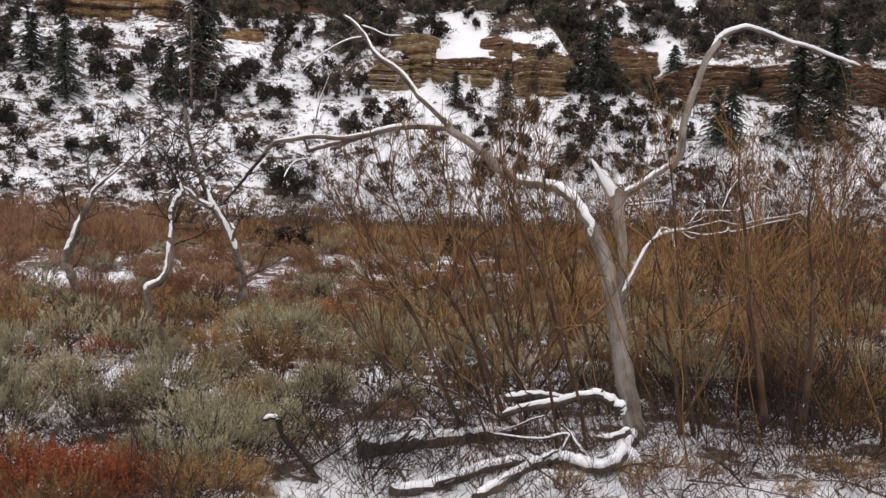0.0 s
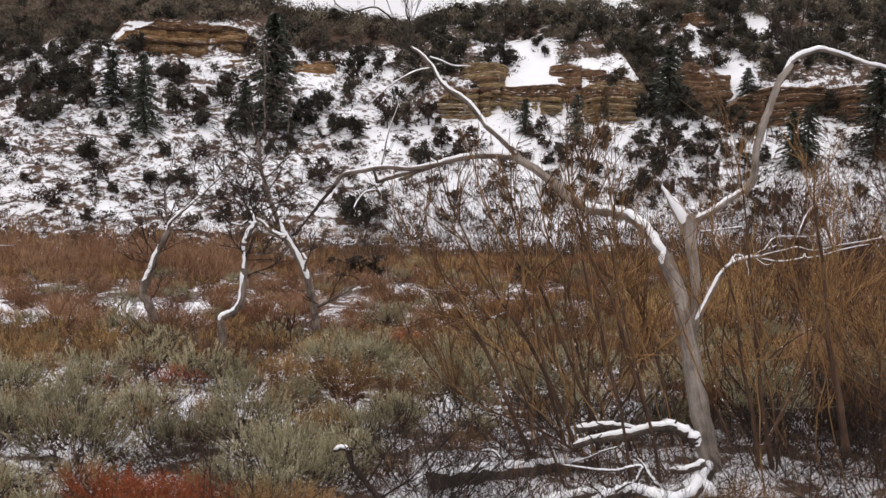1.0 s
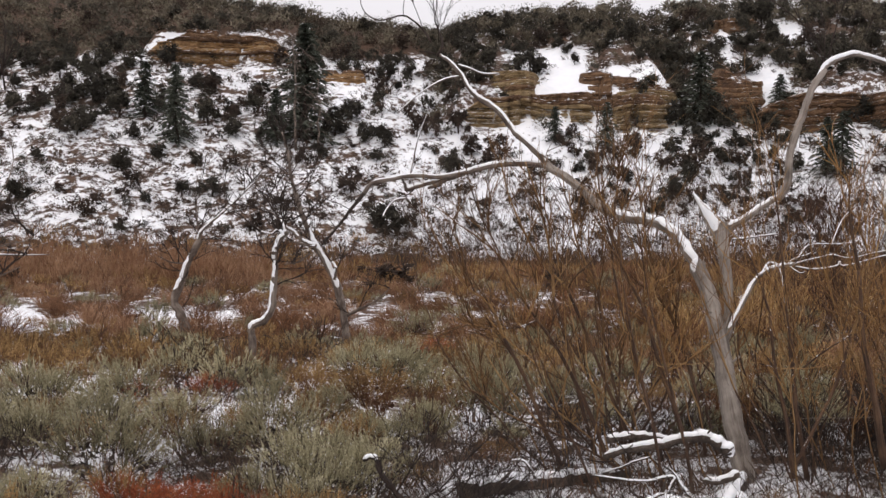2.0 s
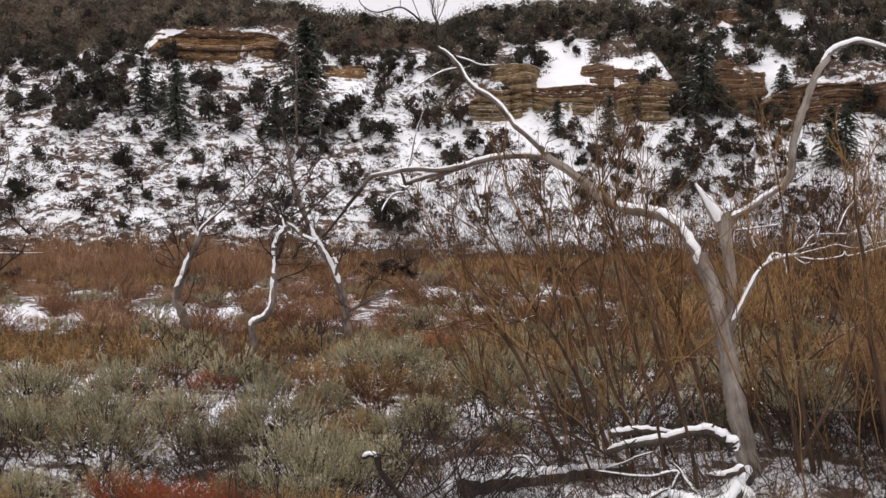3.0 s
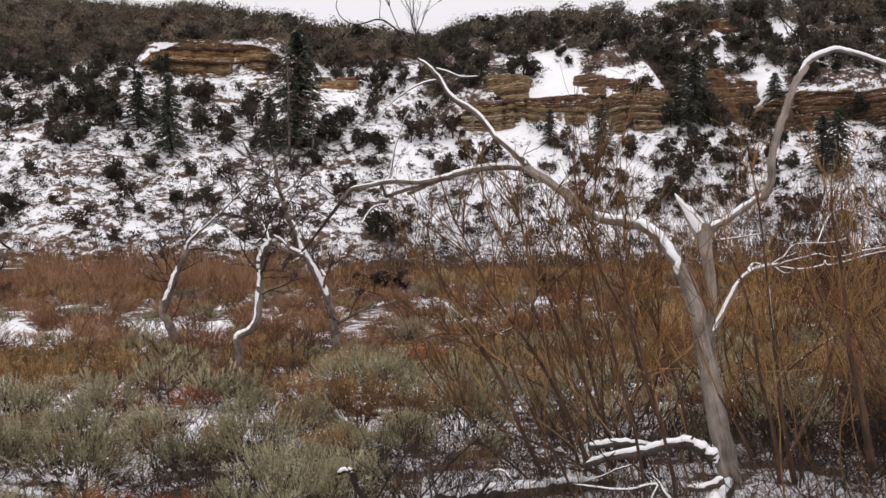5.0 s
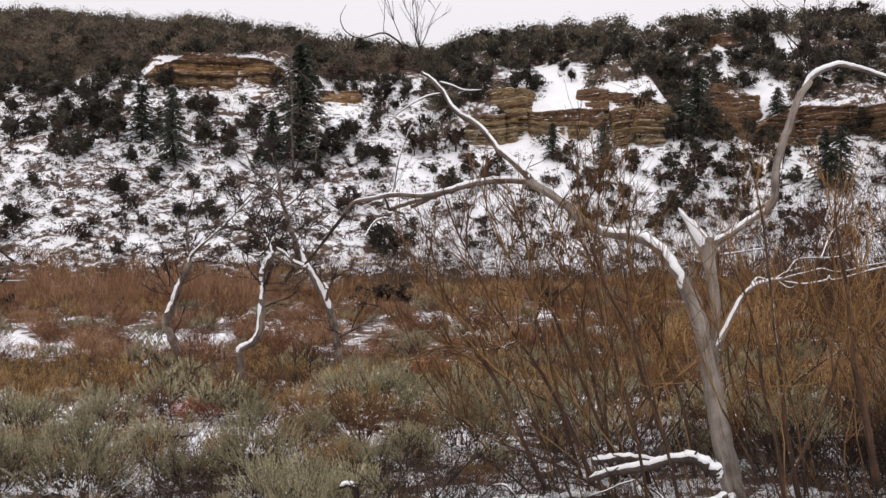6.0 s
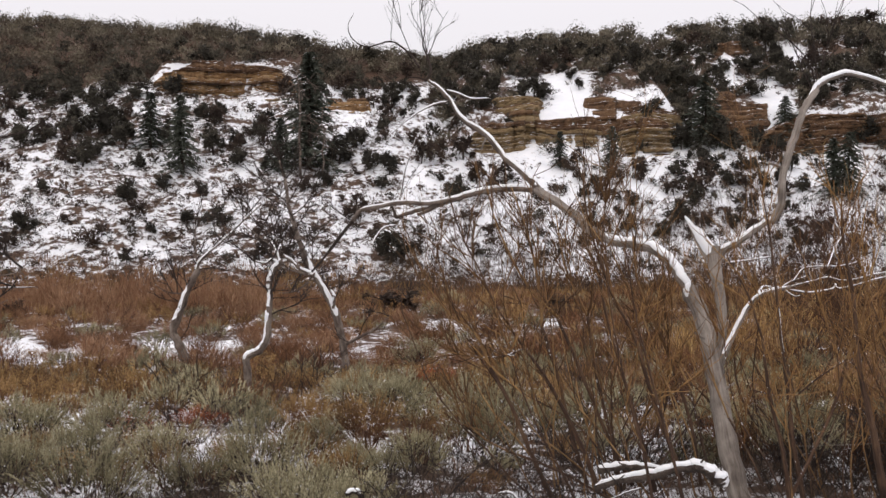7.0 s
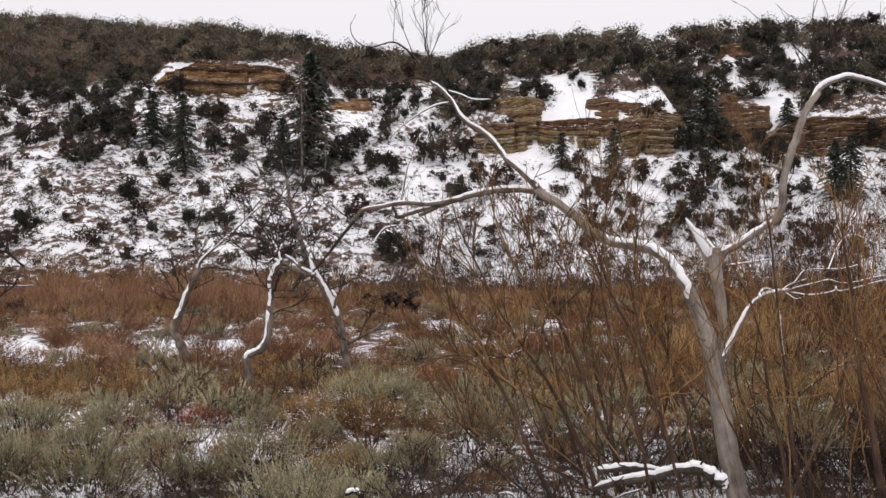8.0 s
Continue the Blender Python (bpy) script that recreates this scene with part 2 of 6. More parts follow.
def snow_cover(x, y, z):
    """How far the snow closes: thin among the brush of the flat, deep on the slope."""
    s = y - hill_foot(x)
    c = 0.47 - 0.02 * blend((x - 2) / 4)
    if y < 22:
        c = 0.53 + 0.025 * span(x, -0.4, 3.4, 1) * span(y, 9.0, 10.8, 0.8) + 0.035 * span(x, -0.5, 9, 4) * blend((15 - y) / 5) - 0.05 * blend((x - 3.4) / 1.5) * span(y, 9.6, 18, 1.5)
    c += 0.10 * open_flat(x, y) + 0.03 * span(x, -17, 8, 3) * span(y, 30, 42, 3)
    c += 0.012 * span(y, 30, 47, 6)
    if s > 0:
        c = 0.50 + 0.055 * blend(s / 5) + 0.03 * blend((x + 4) / 8) - 0.02 * blend((-4 - x) / 8) - 0.6 * blend((s - 27) / 5) * blend((4 - x) / 8)
        c -= 0.095 * blend((s - 16) / 3) * blend((x + 2) / 4)
        c += 0.19 * clear_sheet(x, s)
    return c


def open_flat(x, y):
    """Where the snow lies open between the shrubs of the far flat."""
    wave = 0.9 * math.sin(0.9 * x) + 0.6 * math.sin(2.3 * x + 1)
    return max(span(x, -17.5, -6.5, 2) * span(y + wave, 29.5, 34.5, 1.5), 0.6 * span(x, -0.8, 1.0, 1) * span(y + wave, 38, 41, 1.5), 0.6 * span(x, 3.4, 6.4, 1) * span(y + wave, 39, 41.5, 1.5))


def axis(lo, hi, near_lo, near_hi, step):
    out = list(np.arange(near_lo, near_hi, step))
    d, a, b = step, near_lo, near_hi
    while a > lo or b < hi:
        d *= 1.35
        a, b = a - d, b + d
        out = [a] + out + [b]
    return [float(v) for v in out]


def build_ground():
    xs, ys = axis(-2500, 2500, -48, 52, 0.5), axis(-1500, 3000, 6, 100, 0.5)
    verts, cover = [], []
    for y in ys:
        for x in xs:
            z = ground_z(x, y)
            verts.append((x, y, z))
            cover.append(snow_cover(x, y, z))
    w = len(xs)
    faces = [(j * w + i, j * w + i + 1, (j + 1) * w + i + 1, (j + 1) * w + i) for j in range(len(ys) - 1) for i in range(w - 1)]
    me = bpy.data.meshes.new("ground")
    me.from_pydata(verts, [], faces)
    me.attributes.new("snow_cover", "FLOAT", "POINT").data.foreach_set("value", cover)
    me.polygons.foreach_set("use_smooth", [True] * len(faces))
    me.materials.append(GROUND)
    ob = new("ground", me)
    tagged(ob, "snow-patched valley floor rising to a snowy brown slope", "ground", kind="structure")


build_ground()


# ---- ways to make plants ----
class Geo:
    """Collects tubes and leaves for one mesh."""

    def __init__(self):
        self.v, self.f, self.g, self.tone = [], [], [], 0.5

    def tube(self, path, radii, sides=6):
        path = [Vector(p) for p in path]
        n = len(path)
        start = len(self.v)
        t = (path[1] - path[0]).normalized()
        side = t.orthogonal().normalized()
        run = 0.0
        for i, p in enumerate(path):
            a, b = path[max(0, i - 1)], path[min(n - 1, i + 1)]
            d = (b - a).normalized()
            side = (side - d * side.dot(d)).normalized()
            other = d.cross(side)
            run += (p - a).length if i else 0
            for k in range(sides):
                w = 2 * math.pi * k / sides
                r = radii[i]
                if sides > 7:
                    r *= 1 + 0.04 * math.sin(2 * w + 0.3 * run) + 0.035 * math.sin(3 * w - 0.2 * run + 1.7) + 0.02 * math.sin(7 * w + 0.2 * run) + 0.03 * math.sin(w + 19 * run)
                c, s = math.cos(w) * r, math.sin(w) * r
                q = p + side * c + other * s
                self.v.append(q[:])
                self.g.append((c, s, run))
        for i in range(n - 1):
            o = start + i * sides
            for k in range(sides):
                m = (k + 1) % sides
                self.f.append((o + k, o + m, o + sides + m, o + sides + k))
        self.f.append(tuple(start + k for k in reversed(range(sides))))
        self.f.append(tuple(start + (n - 1) * sides + k for k in range(sides)))

    def leaf(self, p, d, length, width, rng):
        d = d.normalized()
        s = d.cross(Vector((rng.uniform(-1, 1), rng.uniform(-1, 1), rng.uniform(-1, 1)))).normalized() * width * 0.5
        o = len(self.v)
        self.v += [(p - s)[:], (p + s)[:], (p + d * length)[:]]
        self.g += [(self.tone, 0, 0)] * 3
        self.f.append((o, o + 1, o + 2))

    def mesh(self, name, material, smooth=True):
        me = bpy.data.meshes.new(name)
        me.from_pydata(self.v, [], self.f)
        flat = [c for g in self.g for c in g]
        me.attributes.new("grain", "FLOAT_VECTOR", "POINT").data.foreach_set("vector", flat)
        me.polygons.foreach_set("use_smooth", [smooth] * len(self.f))
        me.materials.append(material)
        return me


def part(name, geo, material, parent, label="", smooth=True):
    ob = new(name, geo.mesh(name, material, smooth))
    ob.parent = parent
    return tagged(ob, label) if label else ob


def glide(points, per=5):
    """A smooth line through the points."""
    p = [Vector(q) for q in points]
    p = [p[0] * 2 - p[1]] + p + [p[-1] * 2 - p[-2]]
    out = []
    for i in range(1, len(p) - 2):
        a, b, c, d = p[i - 1:i + 3]
        for k in range(per):
            t = k / per
            out.append(0.5 * (2 * b + (c - a) * t + (2 * a - 5 * b + 4 * c - d) * t * t + (3 * b - a - 3 * c + d) * t ** 3))
    return out + [p[-2]]


def taper(n, r0, r1, rng=None, rough=0.0):
    out = []
    for i in range(n):
        r = r0 + (r1 - r0) * i / (n - 1)
        out.append(r * (1 + (rng.uniform(-rough, rough) if rng else 0)))
    return out


def shoot(rng, start, d, length, steps, bend=0.25, lift=0.0):
    """A wavering twig line."""
    out, p, d = [Vector(start)], Vector(start), Vector(d).normalized()
    for _ in range(steps):
        d = (d + Vector((rng.uniform(-bend, bend), rng.uniform(-bend, bend), rng.uniform(-bend, bend) + lift))).normalized()
        p = p + d * length / steps
        out.append(p.copy())
    return out


def snow_on(geo, path, radii, rng, thick=0.03, lo=0.0, hi=1.0, wrap=58, least=0.3):
    """A ridge of snow that lies along the top of a limb, uneven and thinning out at its ends."""
    n = len(path)
    a, b = int(lo * (n - 1)), max(int(lo * (n - 1)) + 2, int(math.ceil(hi * (n - 1))))
    pts, rad = [], []
    for i in range(a, min(b, n - 1)):
        for k in range(3):
            pts.append(path[i].lerp(path[i + 1], k / 3))
            rad.append(radii[i] + (radii[i + 1] - radii[i]) * k / 3)
    start, wide = len(geo.v), 7
    m, h, left, right = len(pts), 0.7, 1.0, 1.0
    for i, (p, r) in enumerate(zip(pts, rad)):
        d = (pts[min(m - 1, i + 1)] - pts[max(0, i - 1)]).normalized()
        side = d.cross(Vector((-0.32, -0.3, 1)))
        side.normalize()
        up = side.cross(d).normalized()
        steep = max(0.4, math.sqrt(max(0.0, 1 - d.z * d.z)))
        end = min(1.0, (min(i, m - 1 - i) + 0.2) / 4.0)
        drift = 0.14 if least < 0.2 else 0.08
        h = min(1.0, max(least, h + rng.uniform(-drift, drift)))
        left, right = (min(1.25, max(0.4, v + rng.uniform(-drift, drift))) if least < 0.6 else 1.0 for v in (left, right))
        for k in range(wide):
            f = 2 * k / (wide - 1) - 1
            ang = math.radians(wrap * f) * (left if f < 0 else right) * (0.25 + 0.75 * end)
            lift = r * 1.02 + thick * h * end * steep * max(0.0, 1 - f * f) ** 0.5
            if h < 0:
                lift = r * 0.8
            elif k in (0, wide - 1):
                lift = r * 0.96
            q = p + side * math.sin(ang) * lift + up * math.cos(ang) * lift
            geo.v.append(q[:])
            geo.g.append((0, 0, 0))
    for i in range(m - 1):
        for k in range(wide - 1):
            o = start + i * wide + k
            geo.f.append((o, o + wide, o + wide + 1, o + 1))


def thing(name, label, category, at=(0, 0, 0), group=""):
    ob = new(name)
    ob.empty_display_size = 0.2
    ob.location = at
    return tagged(ob, label, category, group)


def limb(name, parent, origin, points, r0, r1, rng, material=None, snow=0.03, lo=0.0, hi=1.0, sides=9, rough=0.06, wood_label="", wrap=58, least=0.3, knobbly=0.1):
    """One limb through world points, with the snow that lies on it."""
    path = [p - Vector(origin) for p in glide(points, 5)]
    r0, r1 = r0 * 0.8, r1 * 0.8
    path = [p + Vector((rng.uniform(-1, 1), rng.uniform(-1, 1), rng.uniform(-1, 1))) * knobbly * r0 for p in path]
    radii = taper(len(path), r0, r1, rng, rough)
    g = Geo()
    g.tube(path, radii, sides)
    ob = part(name, g, material or DEAD_WOOD, parent, wood_label)
    if snow:
        s = Geo()
        snow_on(s, path, radii, rng, snow, lo, hi, wrap, least)
        part("snow", s, SNOW, ob, "settled white snow")
    return path, radii, ob


def snow_flecks(stem, path, radii, rng, count):
    """Small lumps of snow caught along a stem."""
    g = Geo()
    for _ in range(count):
        i = rng.randint(1, len(path) - 2)
        r = 0.002 + 0.0045 * rng.random() ** 2
        at = path[i].lerp(path[i + 1], rng.random()) + Vector((-0.5, -0.5, 0.6)).normalized() * radii[i]
        way = (path[i + 1] - path[i]).normalized()
        n = rng.uniform(1.2, 4.5) * r
        g.tube([at - way * n, at - way * 0.4 * n, at + way * 0.4 * n, at + way * n], [0.3 * r, r, 0.9 * r, 0.25 * r], 5)
    tagged(part("snow", g, SNOW, stem, "small lumps of snow"), kind="stuff")


def twig_spray(geo, rng, start, d, length, r, depth=2, kids=4, bend=0.2, lift=0.05, spread=0.8):
    """A twig that forks into finer ones."""
    line = shoot(rng, start, d, length, 5 if depth else 3, bend, lift)
    geo.tube(line, taper(len(line), r, r * 0.45), 4 if r > 0.008 else 3)
    if depth:
        for k in range(kids):
            i = rng.randint(1, len(line) - 2)
            way = (line[i + 1] - line[i]).normalized()
            off = Vector((rng.uniform(-1, 1), rng.uniform(-1, 1), rng.uniform(-0.5, 0.9))) * spread
            twig_spray(geo, rng, line[i], way + off, length * rng.uniform(0.35, 0.65), r * 0.6, depth - 1, kids, bend, lift, spread)


# ---- the cliffs ----
def waver(rng, n, step, lo, hi, hold=0.0):
    """A run of values that drifts, or holds and jumps, between lo and hi."""
    out, v = [], rng.uniform(lo, hi)
    for _ in range(n):
        if rng.random() >= hold:
            v = rng.uniform(lo, hi) if hold else v + rng.uniform(-step, step)
        v = min(hi, max(lo, v))
        out.append(v)
    return out


def outcrop(label, x0, x1, s0, z_drop, beds, material, seed, group="sandstone ledges", cap=None, ragged=0.16):
    """A bedded rock face across the slope: thin uneven beds, some hard and some worn back, broken along upright joints, its crest ragged and its ends running out into the slope."""
    rng = random.Random(seed)
    xm = (x0 + x1) / 2
    ym = hill_foot(xm) + s0
    zm = ground_z(xm, ym - 1.2) - z_drop
    ob = thing("rock_ledge", label, "rock ledge", (xm, ym, zm), group)
    n = max(16, int((x1 - x0) / 0.22))
    total = sum(h for h, _ in beds)
    f = [i / n for i in range(n + 1)]
    base = []
    for i in range(n + 1):
        x = x0 + (x1 - x0) * f[i]
        base.append((x - xm, hill_foot(x) - hill_foot(xm), 0.4 * (ground_z(x, hill_foot(x) + s0 - 1.2) - ground_z(xm, ym - 1.2))))
    ph = [rng.uniform(0, 6.3) for _ in range(6)]
    joints = waver(rng, n + 1, 0, -0.6, 0.5, 0.84)
    chips = waver(rng, n + 1, 0, 0.0, 1.0, 0.8)
    crest = []
    for i in range(n + 1):
        x = base[i][0]
        ends = min(1.0, (min(i, n - i) + 0.5) / (0.15 * n)) ** 0.45
        crest.append(total * ends * (1 - ragged * (0.5 * chips[i] + 0.25 + 0.25 * math.sin(0.55 * x + ph[3]))))
    lower = [0.0] * (n + 1)
    z = 0.0
    beds = [q for h, back in beds for q in ((0.6 * h, back), (0.4 * h, back + rng.uniform(0.04, 0.3)))]
    for b, (h, back) in enumerate(beds):
        bm = bmesh.new()
        rows = []
        thick = waver(rng, n + 1, 0.08, -0.3, 0.3)
        upper = [z + h * (1 + thick[i]) for i in range(n + 1)]
        worn = waver(rng, n + 1, 0, -0.15, 0.18, 0.7)
        soft = rng.uniform(-0.1, 0.2)
        for i, (x, y, w) in enumerate(base):
            dip = 0.10 * math.sin(0.5 * x + ph[4]) + 0.05 * math.sin(1.7 * x + ph[5])
            lo, hi = lower[i] + w + dip, upper[i] + w + dip
            top = crest[i] + w
            over = max(0.0, lo - top)
            if hi > top:
                hi = max(top, lo - 2 * over) + 0.004 * b
                lo = min(lo, hi - 0.03)
            end = max(0.0, 1 - 5.0 * min(i, n - i) / n)
            y = y + 0.8 * back + soft + 0.4 * math.sin(0.45 * x + ph[0]) + 0.2 * math.sin(1.3 * x + ph[1]) + joints[i] + worn[i] + rng.uniform(-0.07, 0.07) + 1.6 * end * end + 1.4 * min(1.0, over)
            rows.append([bm.verts.new(c) for c in ((x, y + rng.uniform(0.03, 0.16), lo - 0.03), (x + rng.uniform(-0.05, 0.05), y + rng.uniform(-0.05, 0.05), lo + 0.25 * (hi - lo)), (x + rng.uniform(-0.05, 0.05), y + rng.uniform(-0.06, 0.03), lo + 0.65 * (hi - lo)), (x, y + rng.uniform(0.05, 0.14), hi), (x, y + 5, hi + 0.4), (x, y + 5, lo - 0.03))])
        for p, q in zip(rows, rows[1:]):
            for k in range(6):
                bm.faces.new((p[k], q[k], q[(k + 1) % 6], p[(k + 1) % 6]))
        bm.faces.new(list(reversed(rows[0])))
        bm.faces.new(rows[-1])
        bmesh.ops.recalc_face_normals(bm, faces=bm.faces)
        me = bpy.data.meshes.new("rock_bed")
        bm.to_mesh(me)
        bm.free()
        me.materials.append(cap if cap and b >= len(beds) - 5 else RED_ROCK if rng.random() < 0.12 else material)
        p = new("rock_bed", me)
        p.parent = ob
        z, lower = z + h, upper


outcrop("bedded tan sandstone cliff below a snowy slope", 1.2, 18.2, 16.7, 0.7, [(0.3, -0.3), (0.25, 0.0), (0.2, 0.25), (0.25, -0.1), (0.2, 0.15), (0.3, -0.1), (0.18, 0.2), (0.25, 0.0), (0.2, 0.2), (0.3, -0.05), (0.22, 0.25), (0.5, -0.15), (0.4, 0.1), (0.3, 0.3)], ROCK, 3, cap=RED_ROCK)
outcrop("blocky brown sandstone shoulder above the cliff", 3.4, 8.2, 17.5, -1.8, [(0.4, 0.0), (0.5, 0.15), (0.45, 0.3), (0.5, 0.7), (0.5, 1.2), (0.4, 1.7)], ROCK, 12)
outcrop("brown sandstone shoulder beside a snow patch", 10.4, 15.6, 17.4, -1.7, [(0.4, 0.0), (0.5, 0.15), (0.45, 0.3), (0.6, 0.6), (0.6, 1.1), (0.6, 1.6), (0.4, 2.2)], RED_ROCK, 13, ragged=0.5)
outcrop("tan ledge of thin beds stepping up from the cliff", 12.6, 18.2, 17.0, -1.6, [(0.3, 0.0), (0.3, 0.1), (0.35, 0.2), (0.35, 0.4), (0.4, 0.6), (0.4, 0.9), (0.35, 1.3)], ROCK, 14, cap=RED_ROCK, ragged=0.4)
outcrop("layered brown sandstone cliff streaked with snow", 22, 54, 16.2, 1.0, [(0.4, -0.2), (0.35, 0.0), (0.4, -0.3), (0.3, 0.0), (0.25, 0.3), (0.35, -0.1), (0.2, 0.2), (0.35, -0.1), (0.25, 0.25), (0.5, -0.1), (0.45, -0.2), (0.4, 0.2), (0.45, 0.0)], RED_ROCK, 5)
outcrop("steep brown rock rib beside a snow chute", 20.0, 25.2, 16.9, -0.2, [(0.6, -0.1), (0.6, 0.1), (0.7, 0.3), (0.7, 0.6), (0.8, 1.0), (0.8, 1.5), (0.8, 2.1), (0.7, 2.8)], RED_ROCK, 15, ragged=0.5)
outcrop("reddish sandstone ledge capped with snow and brush", -24, -11.2, 25.9, 1.0, [(0.4, -0.1), (0.35, 0.15), (0.4, -0.25), (0.35, -0.2), (0.3, 0.1), (0.4, 0.3), (0.25, 0.0), (0.4, 0.2), (0.25, -0.1), (0.5, 0.1), (0.3, 0.3), (0.5, 0.0), (0.45, 0.15)], ORANGE_ROCK, 8, cap=RED_ROCK, ragged=0.3)
outcrop("low tan ledge under the reddish one", -18, -12, 24.6, 0.3, [(0.4, 0.1), (0.35, 0.2), (0.4, 0.2), (0.3, 0.4)], ROCK, 9)
outcrop("brown rock hump among snow", -9.9, -5.2, 22.4, 0.2, [(0.5, 0.0), (0.5, 0.2), (0.5, 0.5), (0.5, 0.9), (0.4, 1.4), (0.3, 1.9)], ORANGE_ROCK, 10, cap=RED_ROCK, ragged=0.45)
outcrop("small dark red cliff near the rim of the hill", 22.0, 27.0, 27.5, 0.5, [(0.4, 0.1), (0.4, 0.0), (0.4, 0.3), (0.4, 0.1), (0.5, 0.3), (0.4, 0.6)], RED_ROCK, 17)
outcrop("low dark ledge on the snowy slope", -2.5, 4.5, 14.0, 0.4, [(0.3, 0.1), (0.3, 0.2), (0.3, 0.1)], RED_ROCK, 18)
outcrop("low broken ledge on the snowy slope", 12, 22, 14.4, 0.4, [(0.3, 0.1), (0.3, 0.2), (0.3, 0.3)], RED_ROCK, 19)
outcrop("thin dark ledge low on the slope", -16, -9, 9.0, 0.3, [(0.25, 0.1), (0.25, 0.2)], RED_ROCK, 20)
outcrop("thin dark ledge above the reddish cliff", -40, -27, 22.0, 0.3, [(0.3, 0.1), (0.3, 0.2)], RED_ROCK, 21)


# ---- the dead tree and the fallen wood ----
def on_ground(x, y, sink=0.05):
    return (x, y, ground_z(x, y) - sink)


def split_slab(t, base, foot, tip, rng):
    """The torn-off top of a limb: a tapering slab of split wood, its torn face plastered with snow."""
    d = (tip - foot).normalized()
    across = Vector((d.z, 0, -d.x))
    deep = Vector((0, 1, 0))
    wood, snow = Geo(), Geo()
    n, wide = 9, 6
    for i in range(n):
        f = i / (n - 1)
        c = foot.lerp(tip, f) - base
        w = 0.105 * (1 - f) ** 0.8 + 0.012 + rng.uniform(-0.008, 0.008)
        h = 0.075 * (1 - f) + 0.012
        for a, b in ((-1, -0.5), (-0.3, -0.75), (0.9, -0.7), (1, 0.3), (0.4, 1), (-0.7, 0.8)):
            wood.v.append((c + across * a * w + deep * b * h)[:])
            wood.g.append((a * w, b * h, f))
        for k in range(wide):
            a = -0.72 + 1.6 * k / (wide - 1) + (rng.uniform(-0.14, 0.1) if k in (0, wide - 1) else 0)
            lift = 0.72 * h + (0.0 if k in (0, wide - 1) or i in (0, n - 1) else rng.uniform(0.012, 0.03))
            snow.v.append((c + across * a * w - deep * lift + d * (0.02 if i == n - 1 else 0))[:])
            snow.g.append((0, 0, 0))
    for i in range(n - 1):
        for k in range(6):
            o, m = 6 * i, (k + 1) % 6
            wood.f.append((o + k, o + m, o + 6 + m, o + 6 + k))
        for k in range(wide - 1):
            o = wide * i + k
            if i:
                snow.f.append((o, o + 1, o + wide + 1, o + wide))
    wood.f += [tuple(range(5, -1, -1)), tuple(6 * (n - 1) + k for k in range(6))]
    slab = part("split_top", wood, DEAD_WOOD, t, "split grey limb top", False)
    part("snow", snow, SNOW, slab, "snow plastered on the split face")


